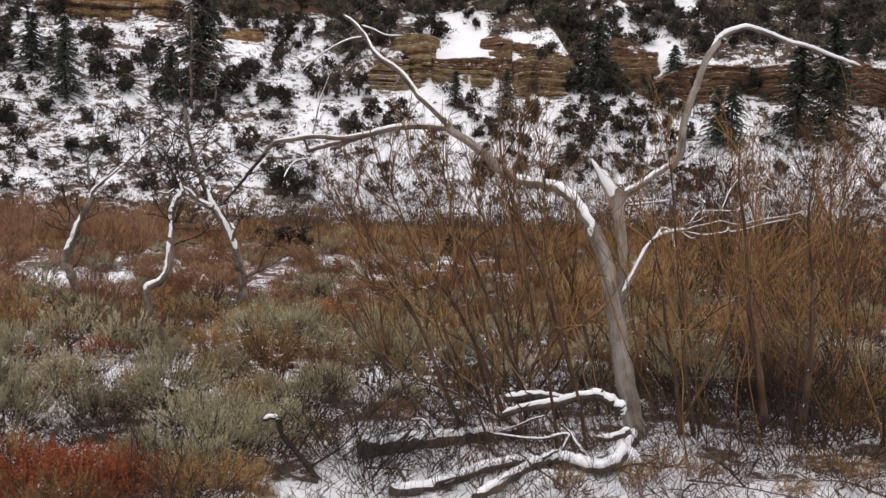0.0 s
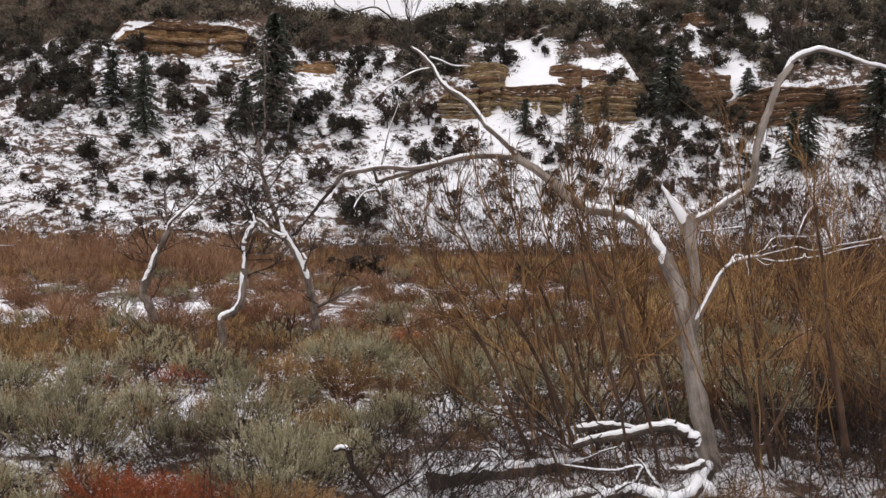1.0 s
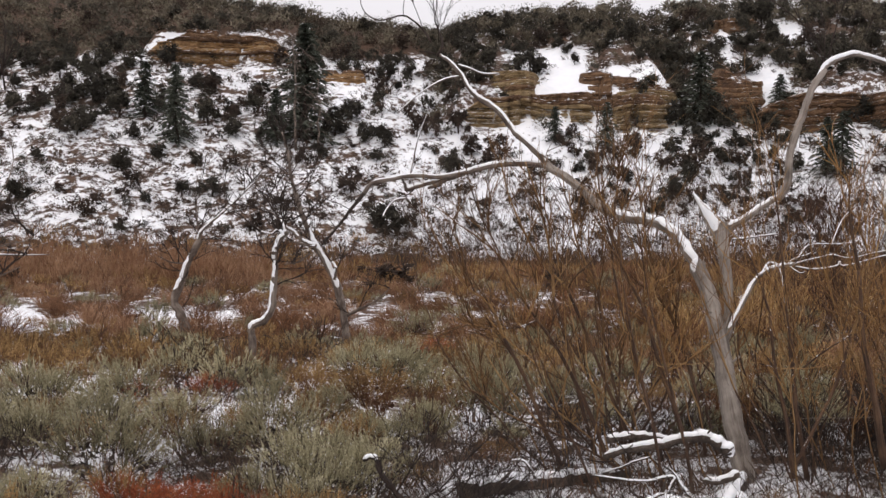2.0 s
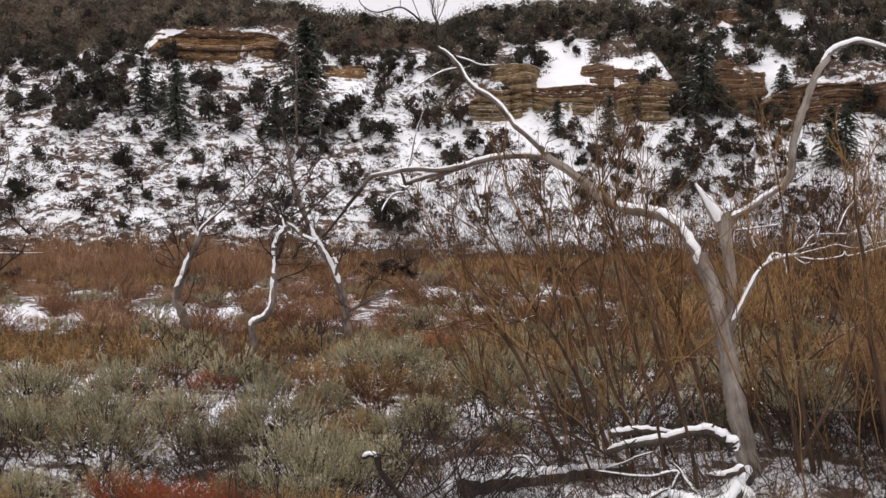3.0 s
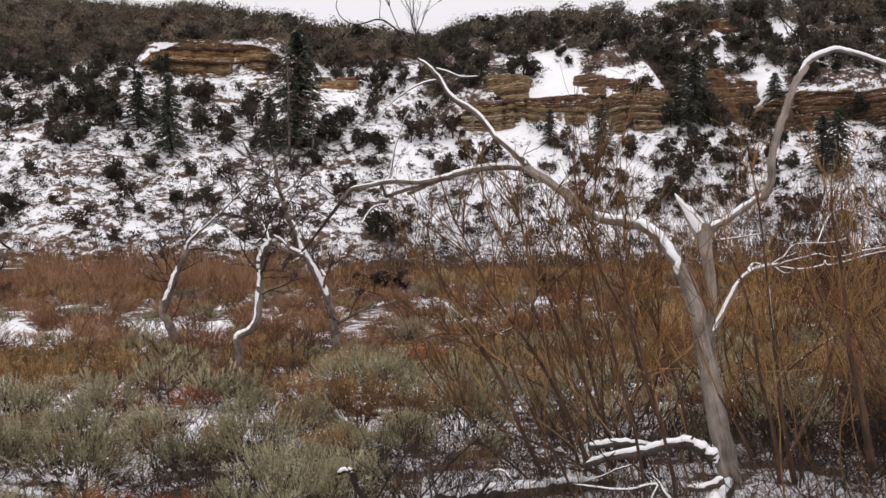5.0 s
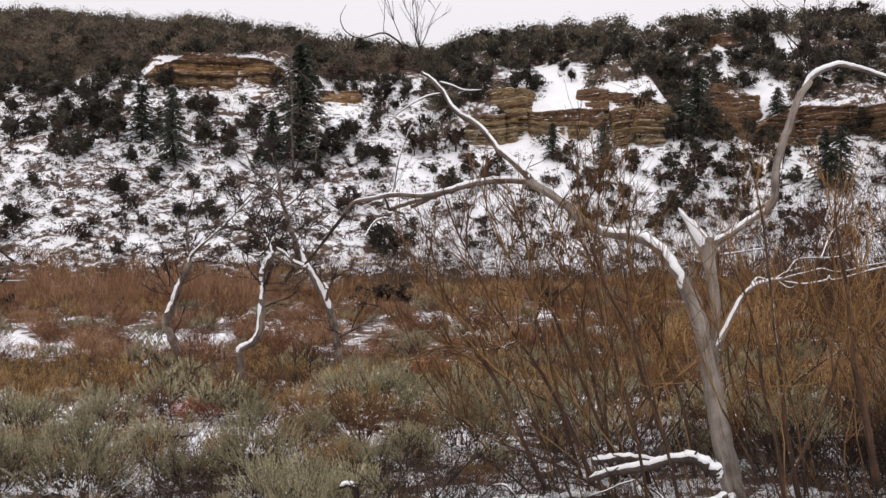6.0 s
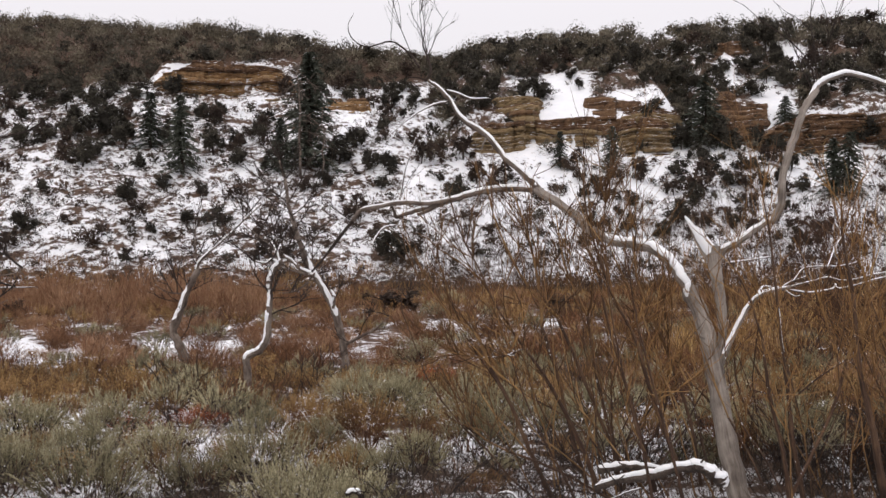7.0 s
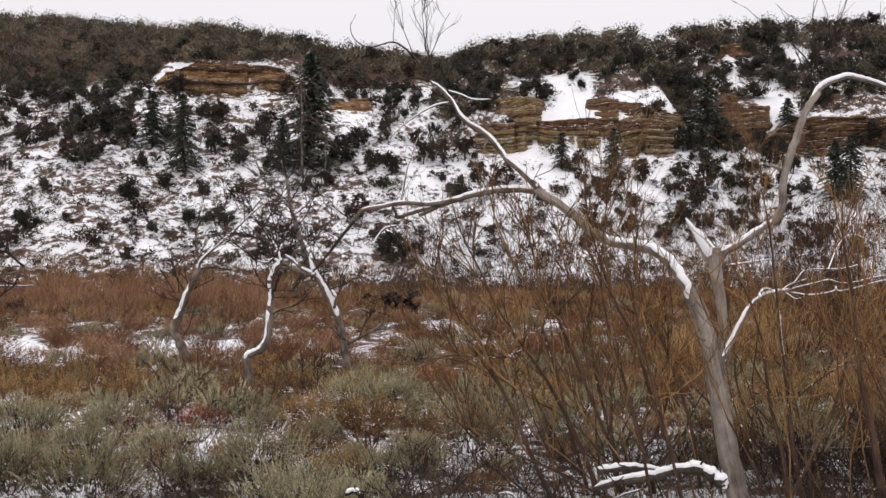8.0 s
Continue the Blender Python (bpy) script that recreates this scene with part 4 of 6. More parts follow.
    tree("slender grey dead tree leaning over the brush", (-2.31, 24.53, -0.02), [
        ("trunk", [(-2.39, 24.55, 0.81), (-2.49, 24.57, 1.43), (-2.68, 24.58, 2.05), (-3.07, 24.60, 2.72), (-3.34, 24.61, 3.27), (-3.58, 24.63, 3.92), (-3.76, 24.74, 4.55), (-3.84, 24.86, 5.11), (-4.01, 24.97, 5.60)], 0.13, 0.03, 0.02, 0.3, 0.55),
        ("limb", [(-3.11, 24.50, 2.81), (-3.37, 24.40, 2.92), (-3.63, 24.31, 3.15), (-3.83, 24.21, 3.29)], 0.07, 0.03, 0.06, 0, 1),
        ("limb", [(-3.11, 24.50, 2.81), (-3.21, 24.40, 2.81), (-3.57, 24.30, 2.90), (-3.97, 24.21, 3.04)], 0.04, 0.015, 0.035, 0, 1),
        ("limb", [(-2.65, 24.48, 1.99), (-2.61, 24.39, 2.28), (-2.71, 24.39, 2.45)], 0.05, 0.03, 0.05, 0, 1),
        ("limb", [(-3.27, 24.60, 2.61), (-3.54, 24.49, 2.41), (-3.87, 24.39, 2.36)], 0.03, 0.01, 0, 0, 1),
        ("limb", [(-2.36, 24.56, 1.09), (-1.95, 24.36, 1.31), (-1.56, 24.27, 1.53), (-1.28, 24.17, 1.81)], 0.05, 0.01, 0, 0, 1)],
        [((-3.58, 24.63, 3.92), (-0.4, 0, 1), 1.5, 0.015, 2, 5), ((-3.58, 24.63, 3.92), (0.6, 0, 0.8), 1.2, 0.015, 2, 4), ((-3.76, 24.74, 4.55), (-0.7, 0, 0.8), 1.3, 0.014, 2, 5), ((-3.76, 24.74, 4.55), (0.6, 0, 0.9), 1.2, 0.013, 2, 5), ((-3.84, 24.86, 5.11), (-0.3, 0, 1), 1.0, 0.012, 2, 4), ((-3.84, 24.86, 5.11), (0.5, 0, 0.7), 1.0, 0.012, 2, 4), ((-3.41, 24.62, 3.44), (0.7, 0, 0.7), 1.2, 0.014, 2, 4), ((-3.63, 24.31, 3.15), (-0.7, 0, 0.6), 1.1, 0.012, 2, 4), ((-3.41, 24.62, 3.44), (-0.7, 0, 0.5), 1.2, 0.014, 2, 4), ((-4.01, 24.97, 5.60), (-0.3, 0, 1), 1.0, 0.01, 1, 4)])
    pale_tree(-9.5, 68.2, 8.0)
    pale_tree(-7.9, 67.6, 5.2)
    tree("leafless dark tree with thin spreading branches", (-7.53, 15.0, 0), [
        ("trunk", [(-7.53, 15.00, 1.53), (-7.56, 15.00, 2.22), (-7.48, 15.00, 2.98), (-7.56, 15.00, 3.74), (-7.46, 15.00, 4.58), (-7.33, 15.00, 5.42)], 0.07, 0.02, 0, 0, 1),
        ("limb", [(-7.45, 14.90, 2.90), (-7.18, 14.90, 3.05), (-6.92, 14.90, 3.16), (-6.58, 14.90, 3.27), (-6.28, 14.90, 3.34), (-5.97, 14.90, 3.62)], 0.016, 0.006, 0, 0, 1),
        ("limb", [(-7.42, 14.80, 3.12), (-7.04, 14.80, 3.26), (-6.79, 14.80, 3.38), (-6.53, 14.80, 3.48), (-6.33, 14.80, 3.61)], 0.016, 0.006, 0, 0, 1),
        ("limb", [(-7.47, 14.90, 3.06), (-6.92, 14.90, 3.10), (-6.42, 14.90, 3.10), (-5.98, 14.90, 3.11)], 0.022, 0.006, 0.012, 0, 1),
        ("limb", [(-7.48, 15.00, 3.57), (-6.95, 15.00, 3.83), (-6.69, 15.00, 4.09), (-6.54, 15.00, 4.50), (-6.60, 15.00, 4.96)], 0.016, 0.006, 0, 0, 1),
        ("limb", [(-7.44, 15.00, 4.50), (-7.01, 15.00, 4.88), (-6.81, 15.00, 5.13), (-6.74, 15.00, 5.33), (-6.53, 15.00, 5.82)], 0.016, 0.006, 0, 0, 1),
        ("limb", [(-6.81, 15.00, 5.13), (-6.62, 15.00, 5.25), (-6.42, 15.00, 5.40)], 0.016, 0.006, 0, 0, 1),
        ("limb", [(-7.42, 14.80, 2.58), (-7.06, 14.80, 2.70), (-6.72, 14.80, 2.78), (-6.38, 14.80, 2.93)], 0.016, 0.006, 0, 0, 1)],
        [], 0.35)


def pale_tree(x, y, height):
    """A leafless tree on the slope, its thin pale boughs drooping."""
    rng = random.Random(int(100 * height))
    base = Vector(on_ground(x, y))
    t = thing("leafless_tree", "leafless pale tree with drooping boughs before a fir", "tree", base, "leafless trees on the slope")
    line = [Vector((rng.uniform(-0.12, 0.12) * i / 4, rng.uniform(-0.1, 0.1), height * i / 9)) for i in range(10)]
    g = Geo()
    g.tube(line, taper(10, 0.013 * height, 0.003 * height), 7)
    part("trunk", g, GREY_SNAG, t)
    for k in range(17):
        f = rng.uniform(0.35, 0.98)
        start = Vector((0, 0, height * f))
        turn = rng.uniform(0, 6.28)
        g = Geo()
        bough = shoot(rng, start, (math.cos(turn), math.sin(turn), rng.uniform(0.0, 0.7)), height * rng.uniform(0.14, 0.28), 6, 0.2, -0.22)
        g.tube(bough, taper(len(bough), 0.0045 * height, 0.002 * height), 4)
        for i in range(2, 6):
            twig_spray(g, rng, bough[i], Vector((math.cos(turn) + rng.uniform(-0.7, 0.7), math.sin(turn) + rng.uniform(-0.7, 0.7), rng.uniform(-0.9, 0.4))), 0.09 * height, 0.0022 * height, 1, 2, 0.25, -0.05)
        part("bough", g, GREY_SNAG, t)


def snow_drift(label, at, size, seed):
    """A lumpy drift of snow with an uneven rim."""
    rng = random.Random(seed)
    ph = [rng.uniform(0, 6.3) for _ in range(4)]
    bm = bmesh.new()
    rings = []
    for i in range(9):
        f = i / 8
        ring = []
        for k in range(28):
            a = 2 * math.pi * k / 28
            edge = 1 + 0.22 * math.sin(2 * a + ph[0]) + 0.13 * math.sin(3 * a + ph[1]) + 0.08 * math.sin(7 * a + ph[2])
            x, y = math.cos(a) * edge * f * size[0], math.sin(a) * edge * f * size[1]
            z = size[2] * (1 - f * f) ** 0.7 * (1 + 0.25 * math.sin(9 * x + ph[3]) * math.sin(11 * y + ph[1])) - 0.04
            ring.append(bm.verts.new((x, y, z)))
            if i == 0:
                break
        rings.append(ring)
    for k in range(28):
        bm.faces.new((rings[0][0], rings[1][k], rings[1][(k + 1) % 28]))
        for p, q in zip(rings[1:], rings[2:]):
            bm.faces.new((p[k], q[k], q[(k + 1) % 28], p[(k + 1) % 28]))
    me = bpy.data.meshes.new("snow_drift")
    bm.to_mesh(me)
    bm.free()
    me.polygons.foreach_set("use_smooth", [True] * len(me.polygons))
    me.materials.append(SNOW)
    ob = tagged(new("snow_drift", me), label, "snow", "snow drifts")
    ob.location = on_ground(at[0], at[1], 0.0)
    ob.rotation_euler = (0, 0, rng.uniform(0, 6))


build_dead_tree()
for at, size, seed in (((2.55, 9.8), (0.3, 0.18, 0.13), 1), ((2.75, 9.75), (0.22, 0.15, 0.2), 2), ((-7.6, 27.0), (0.24, 0.2, 0.24), 3), ((-7.95, 26.9), (0.17, 0.15, 0.16), 7), ((1.7, 9.0), (0.5, 0.2, 0.1), 4), ((0.9, 9.1), (0.6, 0.25, 0.08), 5), ((0.3, 9.1), (0.4, 0.2, 0.07), 6)):
    snow_drift("lumpy drift of snow among the fallen wood", at, size, seed)
build_fallen_wood()
build_small_dead_trees()


def strew_sticks():
    """Broken sticks lying criss-cross round the fallen wood."""
    rng = random.Random(77)
    for _ in range(46):
        x = rng.uniform(-0.6, 5.4)
        y = rng.uniform(8.5, 10.9) if x < 3.2 else rng.uniform(8.3, 10.4)
        r = 0.005 + 0.014 * rng.random() ** 2
        length = rng.uniform(0.4, 1.1)
        at = Vector(on_ground(x, y, -r))
        turn = rng.uniform(0, 6.28)
        line = shoot(rng, (0, 0, 0), (math.cos(turn), 0.5 * math.sin(turn), rng.uniform(0.0, 0.28)), length, 7, 0.32, -0.01)
        g = Geo()
        g.tube(line, taper(len(line), r, 0.35 * r, rng, 0.15), 6)
        for _ in range(rng.randint(1, 3)):
            i = rng.randint(1, 5)
            fork = shoot(rng, line[i], (line[i + 1] - line[i]).normalized() + Vector((rng.uniform(-0.8, 0.8), rng.uniform(-0.8, 0.8), rng.uniform(-0.1, 0.8))), length * rng.uniform(0.2, 0.4), 4, 0.25)
            g.tube(fork, taper(len(fork), 0.55 * r, 0.2 * r), 5)
        t = thing("fallen_stick", "broken dark stick lying on snow and litter", "stick", at, "fallen sticks")
        part("wood", g, TWIG_DARK if rng.random() < 0.6 else LOG_BARK, t)


strew_sticks()


# ---- kinds of plants ----
def make_shrub(seed, label, name, leaf_mat, wood_mat, radius=0.6, height=0.8, shoots=380, leaves=11, leaf_len=0.04, leaf_wide=0.012, upright=0.6, category="shrub", shoot_len=(0.12, 0.26), spike=0.006, bits=0, shade_blades=60):
    """A rounded shrub of several leafy mounds that close over twigs and dark blades standing in for inner shade."""
    rng = random.Random(seed)
    t = thing(name, label, category)
    w, g = Geo(), Geo()
    lobes = []
    for k in range(9):
        a, r = 2.4 * k + rng.uniform(-0.4, 0.4), (0.12 if k == 0 else rng.uniform(0.35, 0.72)) * radius
        size = radius * rng.uniform(0.30, 0.46)
        lobes.append((Vector((math.cos(a) * r, math.sin(a) * r, height * rng.uniform(0.30, 0.56) * (1 - 0.45 * (r / radius) ** 2))), size))
    for c, size in lobes:
        foot = Vector((rng.uniform(-0.06, 0.06), rng.uniform(-0.06, 0.06), -0.03))
        line = glide([foot, foot.lerp(c, 0.5) + Vector((rng.uniform(-0.06, 0.06), rng.uniform(-0.06, 0.06), -0.04)), c], 3)
        w.tube(line, taper(len(line), 0.014, 0.005), 3)
        # wide dark blades within the mound stand in for the shade inside it
        for _ in range(shade_blades // 9):
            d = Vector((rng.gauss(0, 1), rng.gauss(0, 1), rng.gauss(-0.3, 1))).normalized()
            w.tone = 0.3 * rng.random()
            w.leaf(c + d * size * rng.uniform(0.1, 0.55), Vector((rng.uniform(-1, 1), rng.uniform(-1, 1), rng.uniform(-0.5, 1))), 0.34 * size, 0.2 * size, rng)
    for n in range(shoots // 6):
        c, size = lobes[rng.randrange(len(lobes))]
        out = Vector((rng.gauss(0, 1), rng.gauss(0, 1), rng.gauss(0.35, 0.9))).normalized()
        if out.z < -0.45:
            out.z = -out.z
        p = c + out * size * (0.5 + 0.45 * rng.random() ** 0.7)
        p.z = max(0.06 * height, p.z)
        # random tone, lightened with height: light from above put into the leaf colour
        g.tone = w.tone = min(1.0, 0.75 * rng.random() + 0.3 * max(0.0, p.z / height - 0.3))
        for _ in range(6):
            q = p + Vector((rng.uniform(-1, 1), rng.uniform(-1, 1), rng.uniform(-1, 1))) * 0.085 * radius
            d = (q.normalized() + Vector((rng.uniform(-0.3, 0.3), rng.uniform(-0.3, 0.3), 0.35 * upright + rng.uniform(-0.15, 0.3))) + 0.5 * out).normalized()
            ln = rng.uniform(*shoot_len) * (height / 0.8)
            w.leaf(q - d * 0.05, d, ln, spike, rng)
            for k in range(leaves):
                f = 0.1 + 0.9 * (k + rng.random()) / leaves
                e = d + Vector((rng.uniform(-0.7, 0.7), rng.uniform(-0.7, 0.7), rng.uniform(-0.4, 0.6)))
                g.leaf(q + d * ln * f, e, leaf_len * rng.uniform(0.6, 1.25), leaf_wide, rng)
    if bits:
        s = Geo()
        for _ in range(bits):
            c, size = lobes[rng.randrange(len(lobes))]
            at = c + Vector((rng.uniform(-0.8, 0.8), rng.uniform(-0.8, 0.8), rng.uniform(0.3, 0.9))) * size
            for k in range(2):
                s.leaf(at + Vector((rng.uniform(-1, 1), rng.uniform(-1, 1), 0)) * 0.015, Vector((rng.uniform(-1, 1), rng.uniform(-1, 1), 0.3)), 0.022, 0.016, rng)
        tagged(part("snow", s, SNOW, t, "scattered flecks of snow", False), kind="stuff")
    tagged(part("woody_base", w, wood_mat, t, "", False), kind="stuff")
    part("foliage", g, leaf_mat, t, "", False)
    return t


def make_bare_shrub(seed, label, stems=9, height=1.0, mat=None, name="bare_shrub"):
    rng = random.Random(seed)
    t = thing(name, label, "shrub")
    g = Geo()
    for k in range(stems):
        a = rng.uniform(0, 6.28)
        d = Vector((math.cos(a) * 0.7, math.sin(a) * 0.7, rng.uniform(0.5, 1.2)))
        twig_spray(g, rng, (rng.uniform(-0.12, 0.12), rng.uniform(-0.12, 0.12), -0.03), d, height * rng.uniform(0.7, 1.15), rng.uniform(0.005, 0.010), 2, 3, 0.3, 0.03, 0.9)
    part("branchwork", g, mat or TWIG_DARK, t)
    return t


def make_whips(seed, label, mat, height=1.0, radius=0.5, n=170, name="brown_shrub"):
    """A dense tuft of leafless upright whips."""
    rng = random.Random(seed)
    t = thing(name, label, "shrub")
    g = Geo()
    for _ in range(n):
        a, r = rng.uniform(0, 6.28), radius * rng.random() ** 0.6
        p = Vector((math.cos(a) * r * 0.6, math.sin(a) * r * 0.6, -0.02))
        d = Vector((math.cos(a) * r * 0.8 + rng.uniform(-0.5, 0.5), math.sin(a) * r * 0.8 + rng.uniform(-0.5, 0.5), 1))
        ln = height * rng.uniform(0.5, 1.05)
        g.tone = rng.random()
        g.leaf(p, d, ln, 0.017, rng)
        for k in range(4):
            f = rng.uniform(0.3, 0.85)
            g.leaf(p + d.normalized() * ln * f, d + Vector((rng.uniform(-1.1, 1.1), rng.uniform(-1.1, 1.1), rng.uniform(-0.3, 0.5))), ln * rng.uniform(0.2, 0.45), 0.013, rng)
    part("brushwood", g, mat, t, "", False)
    return t


def make_willow(seed, label, stems=8, height=3.6, lean=(0, 0), spread=0.4, twigs=8, depth=1, kids=4, r=0.02, mat=None):
    rng = random.Random(seed)
    t = thing("willow", label, "willow")
    g = Geo()
    for k in range(stems):
        a = 6.28 * k / stems + rng.uniform(-0.5, 0.5)
        out = spread * rng.uniform(0.1, 1.25)
        d = Vector((math.cos(a) * out + lean[0], math.sin(a) * out + lean[1], 1))
        p = (math.cos(a) * rng.uniform(0.03, 0.35), math.sin(a) * rng.uniform(0.03, 0.35), -0.05)
        ln = height * rng.uniform(0.55, 1.1)
        line = shoot(rng, p, d, ln, 10, 0.30, 0.03)
        rad = r * rng.uniform(0.45, 1.3)
        s = Geo()
        s.tube(line, taper(len(line), rad, rad * 0.2), 6)
        stem = part("stem", s, WILLOW_STEM, t)
        for j in range(twigs):
            i = 3 + int(7 * rng.random() ** 0.6)
            i = min(i, 9)
            way = (line[i + 1] - line[i]).normalized()
            off = Vector((rng.uniform(-1, 1), rng.uniform(-1, 1), rng.uniform(-0.4, 0.5))) * 0.9
            g.tone = rng.uniform(0.0, 0.6)
            twig_spray(g, rng, line[i], way + off, ln * rng.uniform(0.14, 0.34), min(0.0085, rad * 0.5), depth, kids, 0.3, 0.1, 0.85)
    tagged(part("twig_crown", g, mat or WILLOW_TWIG, t, "fine yellow-brown twigs"), kind="stuff")
    return t


def make_juniper(seed, label, name="juniper", mat=None, squat=0.8, clumps=150, per=9, fine=1.0):
    """A bush of unit height: fine sprays, toned lighter facing up, over a close heart toned dark for shade."""
    rng = random.Random(seed)
    t = thing(name, label, "juniper" if name == "juniper" else "shrub")
    w, g = Geo(), Geo()
    line = glide([(0, 0, -0.05), (0.02, 0.01, 0.3), (0, 0.02, 0.65)], 2)
    w.tube(line, taper(len(line), 0.03, 0.01), 4)
    lobes = [(Vector((0, 0, 0.5)), 0.36)]
    for k in range(7):
        a, r = 2.4 * k + rng.uniform(-0.5, 0.5), rng.uniform(0.14, 0.34)
        lobes.append((Vector((math.cos(a) * r * squat, math.sin(a) * r * squat, rng.uniform(0.2, 0.74) * (1 - 0.5 * r))), rng.uniform(0.16, 0.27)))
    for k in range(clumps):
        c, size = lobes[k % len(lobes)]
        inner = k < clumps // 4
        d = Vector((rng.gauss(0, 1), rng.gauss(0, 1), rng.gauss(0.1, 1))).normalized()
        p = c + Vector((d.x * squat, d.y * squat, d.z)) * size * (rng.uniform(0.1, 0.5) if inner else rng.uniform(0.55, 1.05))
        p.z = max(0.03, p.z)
        # light and shade go into the tone: dark inside, lighter where sprays face up
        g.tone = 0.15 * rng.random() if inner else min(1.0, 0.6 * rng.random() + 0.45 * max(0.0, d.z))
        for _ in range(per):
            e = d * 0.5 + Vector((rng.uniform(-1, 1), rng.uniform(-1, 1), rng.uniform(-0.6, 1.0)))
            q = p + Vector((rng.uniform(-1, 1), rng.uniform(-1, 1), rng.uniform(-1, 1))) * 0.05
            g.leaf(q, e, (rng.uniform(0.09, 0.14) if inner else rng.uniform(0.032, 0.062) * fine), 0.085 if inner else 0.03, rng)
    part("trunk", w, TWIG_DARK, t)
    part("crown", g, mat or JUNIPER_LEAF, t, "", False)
    return t


def make_fir(seed, label):
    """A conifer of unit height with drooping, ragged tiers and some gaps."""
    rng = random.Random(seed)
    t = thing("fir_tree", label, "conifer")
    w, g, s = Geo(), Geo(), Geo()
    line = [Vector((rng.uniform(-0.008, 0.008), rng.uniform(-0.008, 0.008), -0.03 + 1.03 * i / 8)) for i in range(9)]
    w.tube(line, taper(9, 0.022, 0.003), 6)
    for k in range(34):
        z = 0.05 + 0.94 * (k / 34) ** 0.9
        reach = 0.25 * (1 - z) ** 0.72 + 0.012
        for _ in range(8):
            a = rng.uniform(0, 6.28)
            g.tone = 0.8 * rng.random()
            ln = reach * rng.uniform(0.45, 1.25)
            d = Vector((math.cos(a), math.sin(a), rng.uniform(-0.4, 0.15)))
            w.leaf(Vector((0, 0, z)), d - Vector((0, 0, 0.2)), ln, 0.008, rng)
            for j in range(17):
                f = (j + rng.random()) / 17
                p = Vector((0, 0, z)) + d * ln * f - Vector((0, 0, 0.35 * ln * f * f))
                e = Vector((d.x + rng.uniform(-0.9, 0.9), d.y + rng.uniform(-0.9, 0.9), rng.uniform(-1.0, 0.3)))
                g.leaf(p, e, rng.uniform(0.02, 0.045) * (1.25 - 0.5 * z), 0.019, rng)
            if rng.random() < 0.14:
                for j in range(3):
                    p = Vector((0, 0, z + 0.006)) + d * ln * rng.uniform(0.5, 1.0)
                    s.leaf(p, Vector((d.x, d.y, -0.2)), 0.03, 0.014, rng)
    part("trunk", w, TWIG_DARK, t)
    part("crown", g, FIR_LEAF, t, "", False)
    tagged(part("snow", s, SNOW, t, "thin snow on the boughs", False), kind="stuff")
    return t


class Stand:
    """Sets out copies of a few grown plants; the first of each is the grown one itself."""

    def __init__(self, group, makers):
        self.group, self.makers, self.made, self.n = group, makers, {}, 0

    def put(self, x, y, size, rng, which=None, tilt=6, flat=1.0, sink=0.03):
        k = rng.randrange(len(self.makers)) if which is None else which
        m = Matrix.Translation(on_ground(x, y, sink)) @ pose(0, 0, 0, rng.uniform(-tilt, tilt), rng.uniform(-tilt, tilt), rng.uniform(0, 360)) @ Matrix.Diagonal((size * flat, size * flat, size, 1))
        if k not in self.made:
            self.made[k] = tagged(self.makers[k](), group=self.group)
            self.made[k].matrix_basis = m
        else:
            c = copy_thing(self.made[k], Matrix.Identity(4))
            c.matrix_basis = m
        self.n += 1


def far_enough(taken, x, y, gap):
    if bare_rock(x, y - hill_foot(x)):
        return False
    for a, b, g in taken:
        if (x - a) ** 2 + (y - b) ** 2 < (gap + g) ** 2:
            return False
    taken.append((x, y, gap))
    return True


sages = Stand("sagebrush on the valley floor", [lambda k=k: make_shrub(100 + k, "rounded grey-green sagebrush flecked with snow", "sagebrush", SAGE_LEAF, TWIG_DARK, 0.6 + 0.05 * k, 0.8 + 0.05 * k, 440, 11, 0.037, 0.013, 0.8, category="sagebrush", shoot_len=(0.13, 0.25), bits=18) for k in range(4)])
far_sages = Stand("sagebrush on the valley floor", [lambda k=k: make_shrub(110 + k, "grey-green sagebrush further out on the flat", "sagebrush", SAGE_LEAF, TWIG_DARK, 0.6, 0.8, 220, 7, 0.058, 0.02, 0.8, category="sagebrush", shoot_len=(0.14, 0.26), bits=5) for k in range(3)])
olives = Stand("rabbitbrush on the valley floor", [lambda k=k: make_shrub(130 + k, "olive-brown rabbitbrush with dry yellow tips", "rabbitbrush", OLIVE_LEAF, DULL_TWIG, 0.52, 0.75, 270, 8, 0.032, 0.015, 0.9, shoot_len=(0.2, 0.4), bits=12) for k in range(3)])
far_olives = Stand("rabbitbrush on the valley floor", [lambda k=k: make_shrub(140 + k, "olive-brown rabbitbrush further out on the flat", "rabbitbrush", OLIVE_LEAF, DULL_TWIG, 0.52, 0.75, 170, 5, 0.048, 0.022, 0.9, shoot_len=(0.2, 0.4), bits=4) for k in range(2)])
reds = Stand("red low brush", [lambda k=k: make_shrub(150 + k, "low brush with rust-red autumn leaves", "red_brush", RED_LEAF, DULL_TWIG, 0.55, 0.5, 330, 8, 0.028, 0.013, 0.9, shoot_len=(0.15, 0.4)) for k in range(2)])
bares = Stand("leafless dark shrubs", [lambda k=k: make_bare_shrub(170 + k, "leafless shrub of tangled dark twigs", 8, 1.0) for k in range(3)])
russets = Stand("russet whip shrubs", [lambda k=k: make_whips(190 + k, "russet leafless shrub of upright whips", WHIP_TWIG, n=130) for k in range(3)])
dulls = Stand("dull brown whip shrubs", [lambda k=k: make_whips(200 + k, "dull brown leafless shrub of upright whips", DULL_TWIG, n=130) for k in range(2)])
